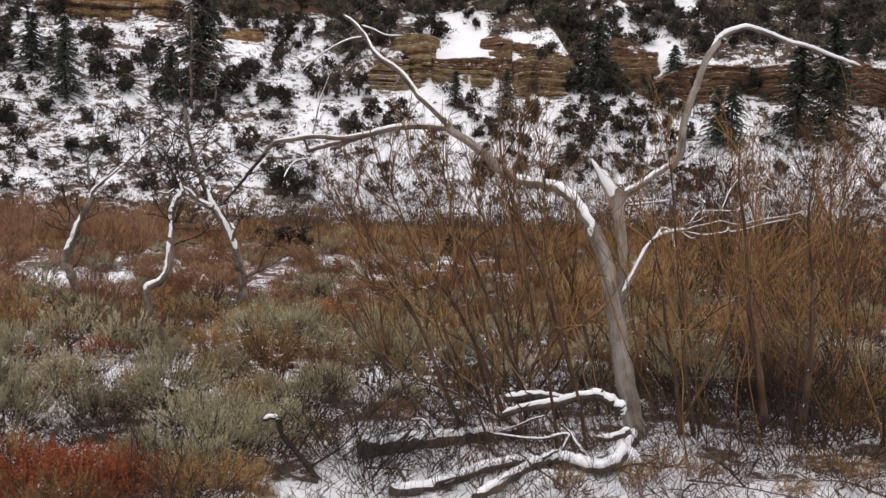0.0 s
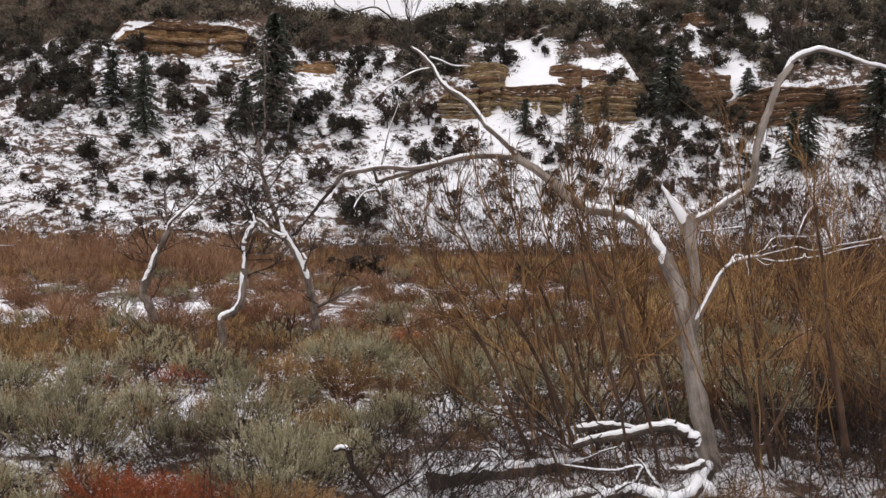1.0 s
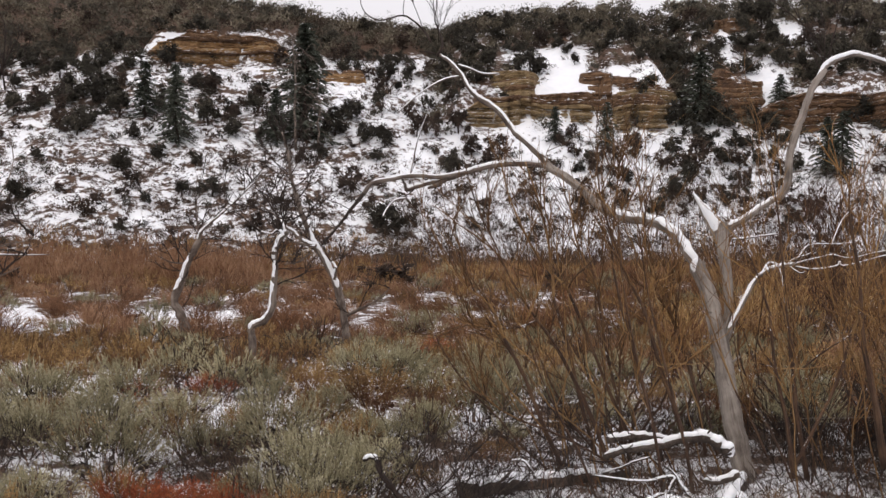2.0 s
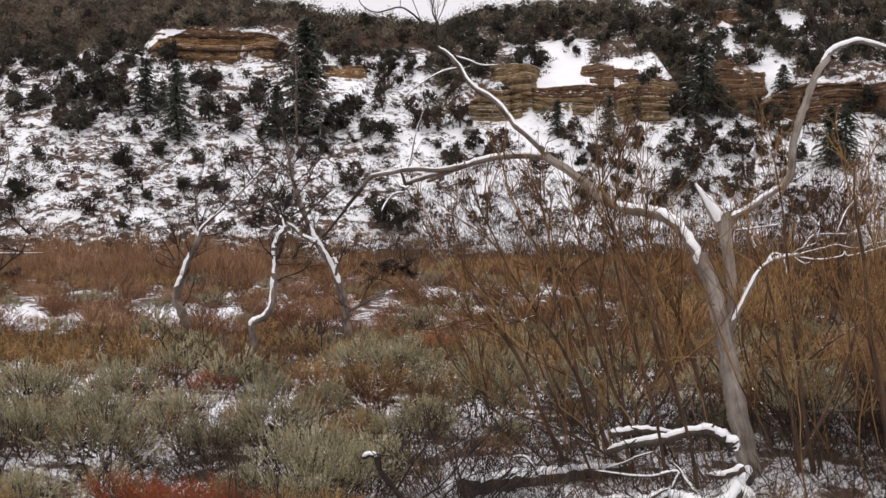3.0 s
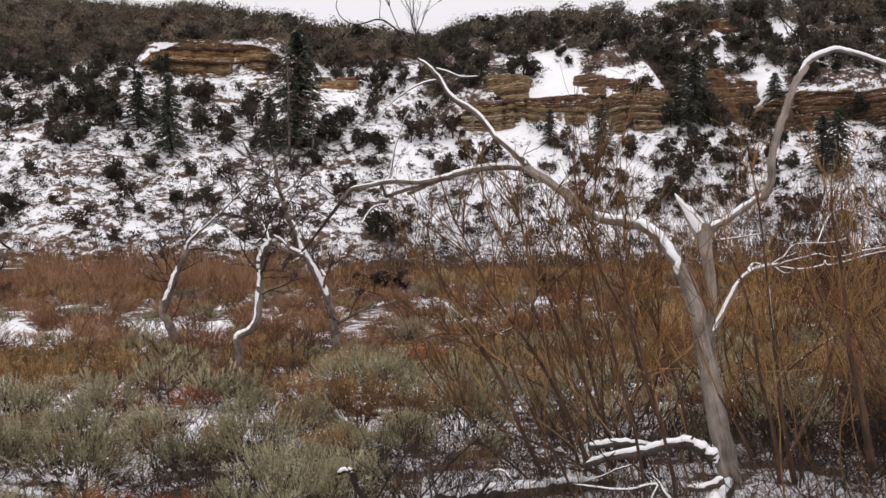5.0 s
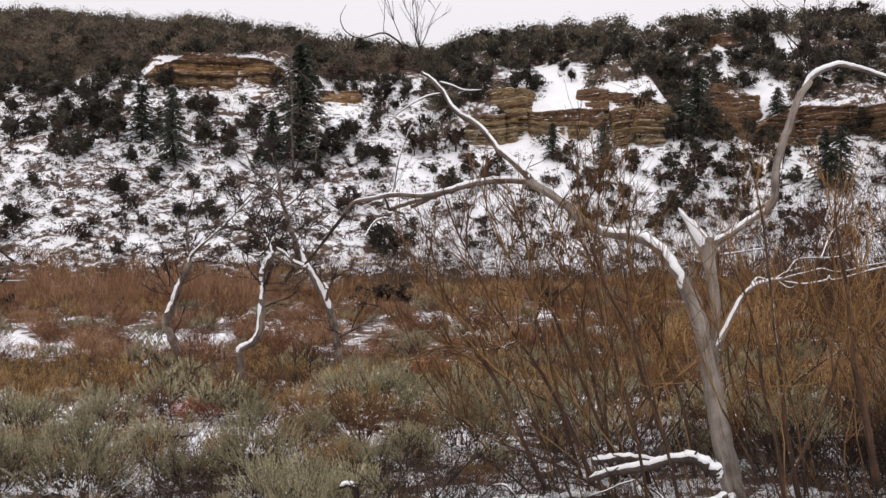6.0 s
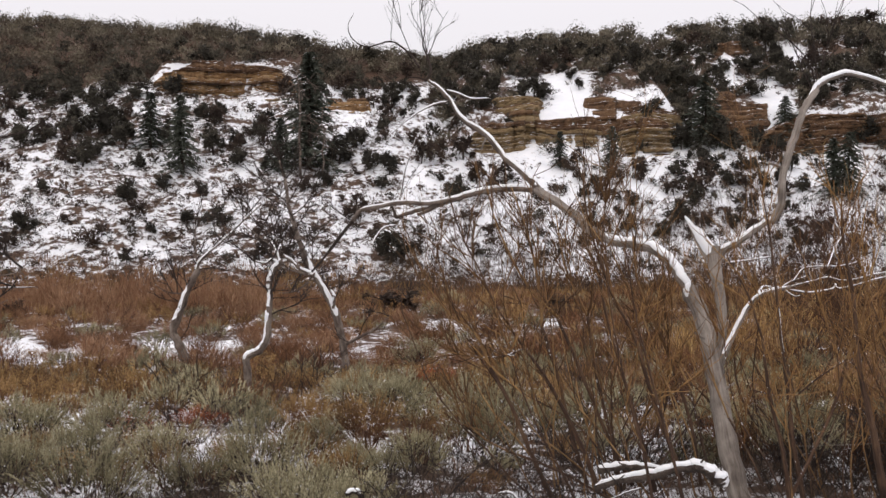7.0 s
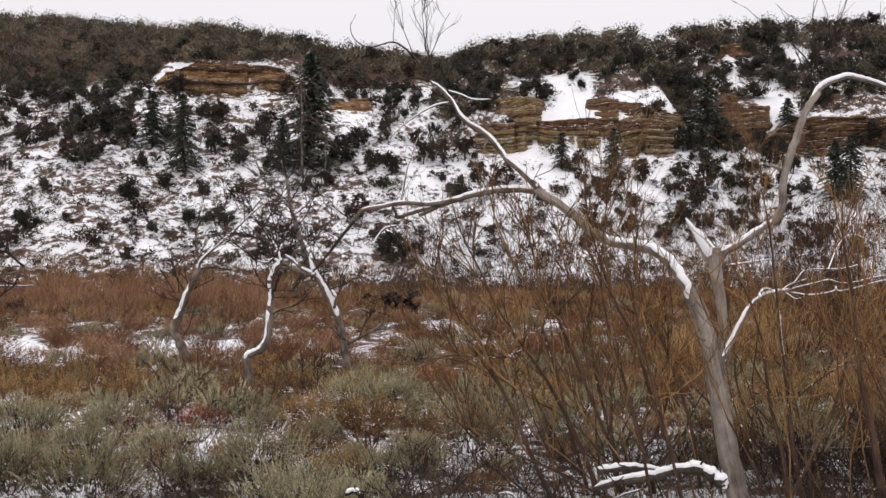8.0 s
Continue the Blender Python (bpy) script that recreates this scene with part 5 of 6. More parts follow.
willows = Stand("bare willows", [lambda k=k: make_willow(220 + k, "bare yellow-brown willow clump with many upright stems", 8, 3.4, spread=0.5 + 0.08 * k, twigs=10, r=0.015) for k in range(4)])
far_willows = Stand("bare willows", [lambda k=k: make_willow(230 + k, "bare willow thicket clump with golden-brown twigs", 8, 3.4, spread=0.5 + 0.08 * k, twigs=9, kids=4, r=0.013, mat=FAR_TWIG) for k in range(3)])
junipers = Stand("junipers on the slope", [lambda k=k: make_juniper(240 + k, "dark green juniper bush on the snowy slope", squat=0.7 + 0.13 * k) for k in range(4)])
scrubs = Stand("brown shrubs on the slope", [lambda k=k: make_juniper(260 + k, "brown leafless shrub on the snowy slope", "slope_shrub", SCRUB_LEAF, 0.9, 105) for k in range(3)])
firs = Stand("firs on the slope", [lambda k=k: make_fir(280 + k, "dark green fir on the snowy slope") for k in range(3)])


def plant_slope():
    rng = random.Random(31)
    taken = []
    for x, y, h in ((-17.7, 69.0, 5.6), (-20.7, 72.1, 4.2), (-9.2, 69.9, 8.3), (-10.9, 69.0, 3.9), (19.2, 73.5, 5.3), (8.4, 71.6, 2.7), (11.9, 70.5, 3.4), (26.6, 65.8, 4.4),
                    (25.8, 66.3, 4.0), (33.7, 66.0, 8.5), (31.5, 66.4, 6.8), (25.1, 73.7, 3.4)):
        firs.put(x, y, h, rng, tilt=1.5, flat=rng.uniform(1.15, 1.4), sink=0.1)
        taken.append((x, y, h * 0.15))
    for x, y, h in ((-24.3, 68.4, 2.4), (-30.3, 72.7, 2.0), (-20.2, 64.9, 1.8), (-16.1, 71.3, 2.2), (-22.5, 71.9, 2.3), (-14.1, 69.9, 1.6), (-17.8, 61.5, 1.0), (-14.0, 63.0, 1.7), (-16.0, 63.2, 1.3),
                    (-25.8, 65.3, 1.2), (-25.5, 61.4, 1.9), (-3.0, 59.2, 2.7), (7.2, 78.0, 2.6), (-3.8, 79.8, 2.1), (19.9, 82.9, 2.9), (15.5, 74.0, 2.5), (27.2, 84.7, 3.4), (24.7, 80.4, 2.1),
                    (22.7, 74.5, 2.2), (24.0, 67.0, 1.5), (-25.1, 74.0, 3.2), (-4.9, 69.3, 1.7), (-3.5, 68.8, 1.9), (11.6, 84.6, 1.9), (16.1, 84.6, 1.9), (20.5, 87.3, 1.7), (5.2, 85.1, 1.7)):
        junipers.put(x, y, h * 1.1, rng, flat=rng.uniform(0.8, 1.15), sink=0.1)
        taken.append((x, y, h * 0.3))
    for x, y, h in ((17.4, 73.1, 2.2), (18.9, 76.1, 2.3), (20.1, 72.7, 2.6), (20.6, 72.1, 1.9), (23.2, 73.5, 2.2), (24.0, 72.6, 1.7), (25.6, 73.6, 2.0), (16.4, 73.5, 1.5), (20.8, 70.0, 1.6), (18.5, 69.8, 1.7),
                    (16.4, 69.8, 1.7), (24.0, 69.2, 1.7), (27.0, 73.1, 1.7), (30.4, 72.3, 2.3), (31.7, 72.6, 2.3), (0.9, 80.5, 2.1), (3.0, 75.7, 1.9), (4.0, 77.5, 2.4), (2.7, 79.8, 2.1), (5.2, 75.2, 2.0),
                    (-19.6, 72.9, 1.8), (-20.7, 69.1, 1.5), (-24.5, 75.5, 2.1), (-18.6, 67.5, 1.3), (-15.8, 66.3, 1.3), (-7.1, 70.5, 2.2), (-6.1, 72.3, 2.2), (-7.8, 67.5, 1.5), (-11.7, 69.6, 1.8)):
        junipers.put(x, y, h * 1.1, rng, flat=rng.uniform(0.8, 1.2), sink=0.1)
        taken.append((x, y, h * 0.3))
    for x, y, h in ((17.2, 66.9, 2.8), (1.6, 72.9, 2.5), (-4.6, 58.0, 0.5), (9.5, 69.2, 1.4), (-1.4, 70.9, 2.0), (20.5, 67.7, 1.9), (3.8, 68.3, 1.7), (-20.5, 60.7, 1.0), (-23.0, 61.6, 0.9)):
        scrubs.put(x, y, h * 1.1, rng, sink=0.08)
        taken.append((x, y, h * 0.3))
    for x, y, h in ((-2.0, 43.8, 1.4), (5.2, 42.8, 1.2), (-3.4, 48.9, 1.0), (-19.3, 45.1, 1.0)):
        scrubs.put(x, y, h * 1.1, rng, sink=0.08, flat=1.6)
    for _ in range(500):
        x, s = rng.uniform(-46, -3), rng.uniform(17, 29)
        if junipers.n > 128:
            continue
        h = rng.uniform(1.0, 2.3)
        if far_enough(taken, x, hill_foot(x) + s, 0.3 * h):
            junipers.put(x, hill_foot(x) + s, h, rng, flat=rng.uniform(0.85, 1.25), sink=0.08)
    for _ in range(260):
        x, s = rng.uniform(0, 28), rng.uniform(21.5, 31)
        h = rng.uniform(1.0, 2.2)
        if junipers.n < 185 and far_enough(taken, x, hill_foot(x) + s, 0.32 * h):
            junipers.put(x, hill_foot(x) + s, h, rng, flat=rng.uniform(0.85, 1.2), sink=0.08)
    for _ in range(90):
        x, s = rng.uniform(9, 24), rng.uniform(5, 16.5)
        h = rng.uniform(0.9, 2.0)
        if far_enough(taken, x, hill_foot(x) + s, 0.3 * h):
            (junipers if rng.random() < 0.5 else scrubs).put(x, hill_foot(x) + s, h, rng, flat=rng.uniform(0.8, 1.2), sink=0.08)
    for _ in range(400):
        x, s = rng.uniform(14, 50), rng.uniform(15, 33)
        if junipers.n > 290 or clear_sheet(x, s) > 0.5:
            continue
        h = rng.uniform(1.1, 2.6)
        if far_enough(taken, x, hill_foot(x) + s, 0.3 * h):
            junipers.put(x, hill_foot(x) + s, h, rng, flat=rng.uniform(0.85, 1.2), sink=0.08)
    tries = 0
    while junipers.n + scrubs.n < 510 and tries < 9000:
        tries += 1
        x, s = rng.uniform(-46, 50), rng.uniform(3, 33)
        y = hill_foot(x) + s
        keep = 0.6 if s < 9 else 0.9
        if span(x, -46, -8, 3) and 6 < s < 16:
            keep *= 0.55
        if clear_sheet(x, s) > 0.5 and rng.random() < 0.85:
            continue
        if rng.random() > keep:
            continue
        h = rng.uniform(0.7, 1.5) + 1.1 * rng.random() ** 3 + 0.5 * blend((s - 15) / 10)
        if not far_enough(taken, x, y, 0.33 * h):
            continue
        (junipers if rng.random() < 0.12 + 0.3 * blend((s - 8) / 12) else scrubs).put(x, y, h, rng, flat=rng.uniform(0.8, 1.2), sink=0.06)


def clump_mesh(name, label, category, mat, spots, per, rng, leaf=(0.10, 0.2), wide=0.06, up=0.5, solid=False):
    """Many small plants that nobody could count, as one mesh."""
    g = Geo()
    for x, y, r, h in spots:
        if bare_rock(x, y - hill_foot(x)) and rng.random() < 0.8:
            continue
        z = ground_z(x, y)
        own = rng.random()
        for k in range(per):
            inner = solid and k < per // 3
            a, v = rng.uniform(0, 6.28), rng.random() ** 0.6 * (0.55 if inner else 1)
            top = math.sqrt(max(0.05, 1 - v * v)) if solid else 1 - 0.6 * v * v
            q = Vector((x + math.cos(a) * r * v, y + math.sin(a) * r * v, z + h * rng.random() ** (0.45 if solid else 0.7) * top * (0.68 if inner else 1) - 0.02))
            g.tone = 0.6 * own + 0.4 * rng.random()
            g.leaf(q, Vector((math.cos(a) * v + rng.uniform(-0.6, 0.6), math.sin(a) * v + rng.uniform(-0.6, 0.6), up + rng.uniform(-0.2, 0.8))), (rng.uniform(0.16, 0.24) * min(h, 1.2) if inner else rng.uniform(*leaf)), 0.17 * min(h, 1.2) if inner else wide, rng)
    ob = new(name, g.mesh(name, mat, False))
    return tagged(ob, label, category, kind="stuff")


def plant_far_stuff():
    rng = random.Random(41)
    spots = []
    while len(spots) < 4600:
        x, s = rng.uniform(-48, 52), rng.uniform(-1, 27)
        if rng.random() < (0.95 if s < 12 else 0.45) * (0.55 if x > -5 else 1):
            r = 0.1 + 0.32 * rng.random() ** 1.8
            spots.append((x, hill_foot(x) + s, r, r * 1.5))
    clump_mesh("slope_scrub", "small brown scrub dotting the snowy slope", "scrub", SCRUB_LEAF, spots, 18, rng, (0.08, 0.16), 0.085, 0.4, True)
    spots = []
    while len(spots) < 1500:
        x, s = rng.uniform(-46, 50), 1 + 29 * rng.random() ** 0.8
        if clear_sheet(x, s) > 0.5 or (x < -6 and 6 < s < 17 and rng.random() < 0.5):
            continue
        h = rng.uniform(0.4, 1.0)
        spots.append((x, hill_foot(x) + s, h * 0.6, h))
    clump_mesh("slope_brush", "dark brown and green brush over the snowy slope", "brush", SCRUB_LEAF, spots[::2], 95, rng, (0.06, 0.12), 0.052, 0.4, True)
    clump_mesh("slope_brush", "dark green brush over the snowy slope", "brush", JUNIPER_LEAF, spots[1::2], 95, rng, (0.06, 0.12), 0.052, 0.4, True)
    spots = []
    while len(spots) < 620:
        x, s = rng.uniform(-1, 48), rng.uniform(15, 33)
        if clear_sheet(x, s) < 0.3:
            h = rng.uniform(0.6, 1.5)
            spots.append((x, hill_foot(x) + s, h * 0.62, h))
    clump_mesh("slope_brush", "close dark brush between the upper ledges", "brush", JUNIPER_LEAF, spots[::2], 105, rng, (0.08, 0.15), 0.062, 0.4, True)
    clump_mesh("slope_brush", "close grey-brown brush between the upper ledges", "brush", CHAPARRAL_LEAF, spots[1::2], 105, rng, (0.08, 0.15), 0.062, 0.4, True)
    spots, domes, taken = [], [], []
    while len(spots) < 1900 or len(domes) < 640:
        x = rng.uniform(-62, 58)
        s = rng.uniform(25, 38 if x > -4 else 52)
        if rng.random() < (1.0 if x < 3 else 0.28) * blend((s - 24 - (2 if x < -8 else 4)) / 3):
            h = rng.uniform(0.6, 1.2)
            spots.append((x, hill_foot(x) + s, h * 0.8, h))
            h = rng.uniform(1.3, 2.1)
            if len(domes) < 640 and (len(spots) > 9000 or far_enough(taken, x, hill_foot(x) + s, 0.42 * h)):
                domes.append((x, hill_foot(x) + s, h * rng.uniform(0.55, 0.75), h))
    spots = spots[:1900]
    clump_mesh("plateau_brush", "dense low grey-brown brush along the rim of the hill", "brush", CHAPARRAL_LEAF, spots[::2], 75, rng, (0.08, 0.15), 0.075, 0.3, True)
    clump_mesh("plateau_brush", "dense low purple-brown brush along the rim of the hill", "brush", SCRUB_LEAF, spots[1::2], 75, rng, (0.08, 0.15), 0.075, 0.3, True)
    clump_mesh("plateau_brush", "rounded dark evergreen bushes along the rim of the hill", "brush", JUNIPER_LEAF, domes[::2], 190, rng, (0.09, 0.16), 0.085, 0.3, True)
    clump_mesh("plateau_brush", "rounded grey-brown bushes along the rim of the hill", "brush", CHAPARRAL_LEAF, domes[1::2], 190, rng, (0.09, 0.16), 0.085, 0.3, True)
    spots = []
    while len(spots) < 1500:
        x, y = rng.uniform(-40, 46), rng.uniform(47, 58)
        spots.append((x, y, rng.uniform(0.4, 0.9), rng.uniform(0.3, 0.8)))
    for part_of, mat, label in ((0, WHIP_TWIG, "orange-brown thicket of bare whips at the foot of the slope"), (1, DULL_TWIG, "dull brown thicket at the foot of the slope"), (2, OLIVE_LEAF, "olive-brown thicket at the foot of the slope")):
        clump_mesh("thicket", label, "thicket", mat, spots[part_of::3], 55, rng, (0.2, 0.42), 0.035, 1.6)
    spots = []
    while len(spots) < 640:
        x, s = rng.uniform(-3, 30), rng.uniform(-3, 9)
        if rng.random() < 1.1 - 0.09 * s:
            spots.append((x, hill_foot(x) + s, rng.uniform(0.4, 0.8), rng.uniform(0.7, 1.6)))
    while len(spots) < 790:
        x, s = rng.uniform(-44, -3), rng.uniform(-4, 4)
        spots.append((x, hill_foot(x) + s, rng.uniform(0.4, 0.8), rng.uniform(0.5, 1.1)))
    clump_mesh("slope_brush", "purple-brown leafless brush at the foot of the slope", "brush", SCRUB_LEAF, spots, 70, rng, (0.16, 0.4), 0.024, 1.3)
    spots = []
    while len(spots) < 40:
        y = rng.uniform(24, 42)
        x = rng.uniform(0.22, 0.66) * y
        spots.append((x, y, rng.uniform(0.6, 1.1), rng.uniform(1.6, 2.8) * blend((x / y - 0.1) / 0.35)))
    clump_mesh("thicket", "tall golden-brown thicket of bare willow whips", "thicket", WILLOW_TWIG, spots, 120, rng, (0.3, 0.75), 0.014, 1.7)
    spots = [(rng.uniform(-20.5, -8), rng.uniform(43, 53), rng.uniform(0.5, 0.9), rng.uniform(1.2, 2.1)) for _ in range(110)]
    clump_mesh("thicket", "tall russet thicket behind the small dead trees", "thicket", WHIP_TWIG, spots, 110, rng, (0.25, 0.5), 0.03, 1.5)
    spots = [(rng.uniform(-22, 24), rng.uniform(9, 46), rng.uniform(0.15, 0.4), rng.uniform(0.1, 0.3)) for _ in range(2600)]
    spots = [p for p in spots if open_flat(p[0], p[1]) < 0.3]
    clump_mesh("dry_grass", "low dry russet grass and litter on the flat", "grass", WHIP_TWIG, spots[:1400], 16, rng, (0.1, 0.26), 0.014, 1.2)
    spots = [(rng.uniform(-7.5, 7), rng.uniform(7.8, 13.5), rng.uniform(0.1, 0.5), rng.uniform(0.04, 0.22)) for _ in range(1700)]
    clump_mesh("twig_litter", "fallen dark twigs and litter strewn over the snow", "litter", SCRUB_LEAF, spots, 16, rng, (0.08, 0.34), 0.010, 0.35)
    spots = [(rng.uniform(-22, 24), rng.uniform(9, 46), rng.uniform(0.15, 0.4), rng.uniform(0.1, 0.3)) for _ in range(2600)]
    spots = [p for p in spots if open_flat(p[0], p[1]) < 0.3]
    clump_mesh("dry_grass", "low dull brown grass and litter on the flat", "grass", DULL_TWIG, spots[1400:], 16, rng, (0.1, 0.26), 0.014, 1.2)


def plant_flat():
    rng = random.Random(51)
    taken = []
    # the large sagebrush that stand out
    for x, y, s in ((-3.8, 10.7, 1.15), (-4.9, 11.3, 0.9), (-2.0, 11.1, 0.95), (-2.8, 11.2, 0.75), (-1.3, 10.9, 0.7), (-1.6, 10.2, 0.8), (-1.3, 9.6, 0.85), (-0.85, 9.9, 0.8), (-1.5, 9.15, 0.65), (-2.0, 9.7, 0.7),  (-0.9, 16.5, 1.1), (-1.5, 18.3, 1.0), (-5.9, 14.1, 1.1), (-0.6, 26.6, 1.1), (-3.5, 12.5, 0.9), (-0.4, 12.6, 0.8), (0.5, 13.2, 0.9), (-1.7, 13.4, 0.8), (-4.6, 12.9, 0.8)):
        sages.put(x, y, s, rng)
        taken.append((x, y, 0.5 * s))
    for x, y, s in ((-3.1, 9.3, 0.8), (-2.9, 9.0, 0.8), (-2.2, 9.1, 0.8), (-2.6, 8.8, 0.8), (-1.95, 8.8, 0.7), (-2.5, 9.4, 0.75), (-2.3, 8.6, 0.8), (-2.8, 8.5, 0.8), (-3.9, 16.0, 0.7), (-4.8, 15.5, 0.6), (-0.2, 23.1, 1.0), (-0.7, 30.0, 1.0)):
        reds.put(x, y, s, rng, flat=1.25)
        taken.append((x, y, 0.45 * s))
    for x, y, s in ((-4.5, 18.8, 1.5), (-2.6, 20.9, 1.6), (-3.0, 20.4, 1.2), (0.0, 9.0, 0.9), (-0.2, 9.8, 0.9), (0.3, 9.5, 0.8), (3.9, 10.3, 0.9),
                    (4.5, 10.5, 0.8), (5.2, 10.0, 1.1), (4.8, 11.1, 1.2), (5.3, 10.9, 1.3), (1.4, 11.4, 1.0), (0.9, 11.3, 1.0), (-0.4, 11.0, 0.9), (2.3, 11.9, 1.0), (3.6, 10.8, 0.8), (0.2, 11.6, 0.7), (0.8, 9.4, 0.6), (1.3, 10.1, 0.6), (1.4, 8.6, 0.6), (4.7, 8.8, 0.7), (5.3, 9.5, 0.9), (2.0, 9.3, 0.5), (2.0, 10.4, 0.6), (0.5, 9.9, 0.6), (1.2, 10.4, 0.6), (4.7, 11.5, 1.2), (5.2, 11.5, 1.3), (5.9, 11.5, 1.4), (6.2, 11.1, 1.4), (4.1, 11.2, 1.0), (3.8, 11.5, 1.0), (2.7, 12.2, 0.9), (2.1, 12.1, 0.9), (5.6, 12.4, 1.2), (6.0, 10.6, 1.0), (4.2, 11.7, 1.0), (6.9, 12.6, 1.3), (-3.5, 18.0, 1.0), (-3.9, 18.2, 0.9), (-3.2, 18.3, 0.8), (0.1, 8.7, 0.7), (0.7, 8.8, 0.6), (1.1, 8.7, 0.6), (0.4, 9.1, 0.6), (0.05, 9.4, 0.7), (-0.25, 9.6, 0.7), (2.3, 9.0, 0.5), (3.2, 9.6, 0.6), (3.9, 9.4, 0.7), (4.5, 9.7, 0.7), (-2.2, 10.2, 0.7), (-2.6, 10.1, 0.7), (-1.7, 9.5, 0.7), (-1.0, 9.1, 0.6), (-1.3, 8.9, 0.6), (-3.1, 9.9, 0.6), (-3.0, 10.6, 0.7), (-5.1, 10.9, 0.8)):
        bares.put(x, y, s, rng)
        taken.append((x, y, 0.1))
    for x, y, s in ((1.9, 8.6, 0.35), (2.9, 9.1, 0.5), (3.4, 9.3, 0.4), (2.6, 8.8, 0.4), (4.6, 9.1, 0.45), (0.4, 10.7, 0.5), (-0.4, 9.8, 0.4), (4.8, 8.6, 0.45), (4.0, 8.4, 0.35), (-1.5, 8.6, 0.6), (-1.2, 8.4, 0.6), (6.0, 10.7, 0.9), (6.6, 11.6, 0.9), (5.5, 10.3, 0.7), (5.9, 11.4, 0.8), (-3.3, 9.6, 0.6), (-1.7, 8.8, 0.55), (-2.3, 9.7, 0.5), (-3.4, 8.7, 0.6)):
        olives.put(x, y, s, rng)
    for x, y, s in ((4.3, 12.2, 0.9), (3.8, 14.0, 1.0), (5.2, 14.4, 1.1), (6.6, 14.0, 1.1), (7.4, 13.0, 1.0), (1.6, 14.2, 0.8)):
        sages.put(x, y, s, rng)
        taken.append((x, y, 0.5 * s))
    for x, y, s in ((5.3, 12.2, 0.8), (6.1, 12.9, 0.9), (3.7, 13.0, 0.7), (-3.7, 18.3, 0.9)):
        dulls.put(x, y, s, rng, flat=1.3)
    for x, y in ((-0.6, 8.9), (-0.4, 8.5)):
        taken.append((x, y, 0.28))
    tries = 0
    while tries < 5200:
        tries += 1
        y = rng.uniform(7.8, 25)
        x = rng.uniform(-0.50, 0.56) * y
        wood = x > (0.02 * y - 0.8 if y < 14 else 0.12 * y)
        if wood and y < 12.2:
            continue
        s = rng.uniform(0.45, 1.1)
        if not far_enough(taken, x, y, (0.44 if wood else 0.42) * s):
            continue
        k = rng.random()
        if wood:
            k = 0.56 + 0.44 * k
            if k > 0.72:
                (russets if k < 0.74 else dulls if k < 0.78 else far_sages if k < 0.90 else bares).put(x, y, s * (1 if k < 0.90 else 1.25), rng, flat=1.1)
                continue
        if k < 0.40 - 0.15 * blend((y - 14) / 9):
            (sages if y < 15 else far_sages).put(x, y, s, rng)
        elif k < 0.86:
            (olives if y < 15 else far_olives).put(x, y, s * 1.05, rng)
        elif k < 0.89 and y > 12:
            reds.put(x, y, s, rng)
        else:
            bares.put(x, y, s * 0.9, rng)
    tries = 0
    while tries < 2500 and russets.n + dulls.n < 330:
        tries += 1
        y = rng.uniform(20, 50)
        x = rng.uniform(-0.52, 0.60) * y
        if open_flat(x, y) > 0.3 and rng.random() < 0.6:
            continue
        s = rng.uniform(0.6, 1.2)
        if not far_enough(taken, x, y, 0.5 * s):
            continue
        k = rng.random()
        if x > 1:
            k = 0.3 + 0.7 * k
        if k < 0.36:
            russets.put(x, y, s * 0.8, rng, flat=1.5)
        elif k < 0.66:
            dulls.put(x, y, s * 0.8, rng, flat=1.5)
        elif k < 0.86:
            far_olives.put(x, y, s, rng)
        else:
            far_sages.put(x, y, s * 0.9, rng)


def slender_stems(rng, t, base, crown, count, xs, ys, lean, spread):
    """Thin golden shoots that rise between the stouter stems, branching towards their tips."""
    for _ in range(count):
        x, y = rng.uniform(*xs), rng.uniform(*ys)
        start = Vector((x, y, ground_z(x, y) - 0.03)) - base
        d = Vector((lean + rng.uniform(-spread, spread), rng.uniform(-0.12, 0.2), 1))
        line = shoot(rng, start, d, rng.uniform(1.8, 3.3), 9, 0.24, 0.04)
        r = rng.uniform(0.007, 0.014)
        g = Geo()
        g.tube(line, taper(len(line), r, 0.3 * r), 5)
        part("stem", g, YOUNG_BARK if rng.random() < 0.65 else WILLOW_STEM, t, "slender golden-brown shoot")
        for _ in range(7):
            i = min(8, 3 + int(6 * rng.random() ** 0.7))
            way = (line[i + 1] - line[i]).normalized()
            crown.tone = rng.uniform(0.3, 1.0)
            twig_spray(crown, rng, line[i], way + Vector((rng.uniform(-1, 1), rng.uniform(-1, 1), rng.uniform(-0.1, 0.6))) * 0.7, rng.uniform(0.25, 0.7), rng.uniform(0.004, 0.0065), 1, 3, 0.25, 0.12, 0.7)


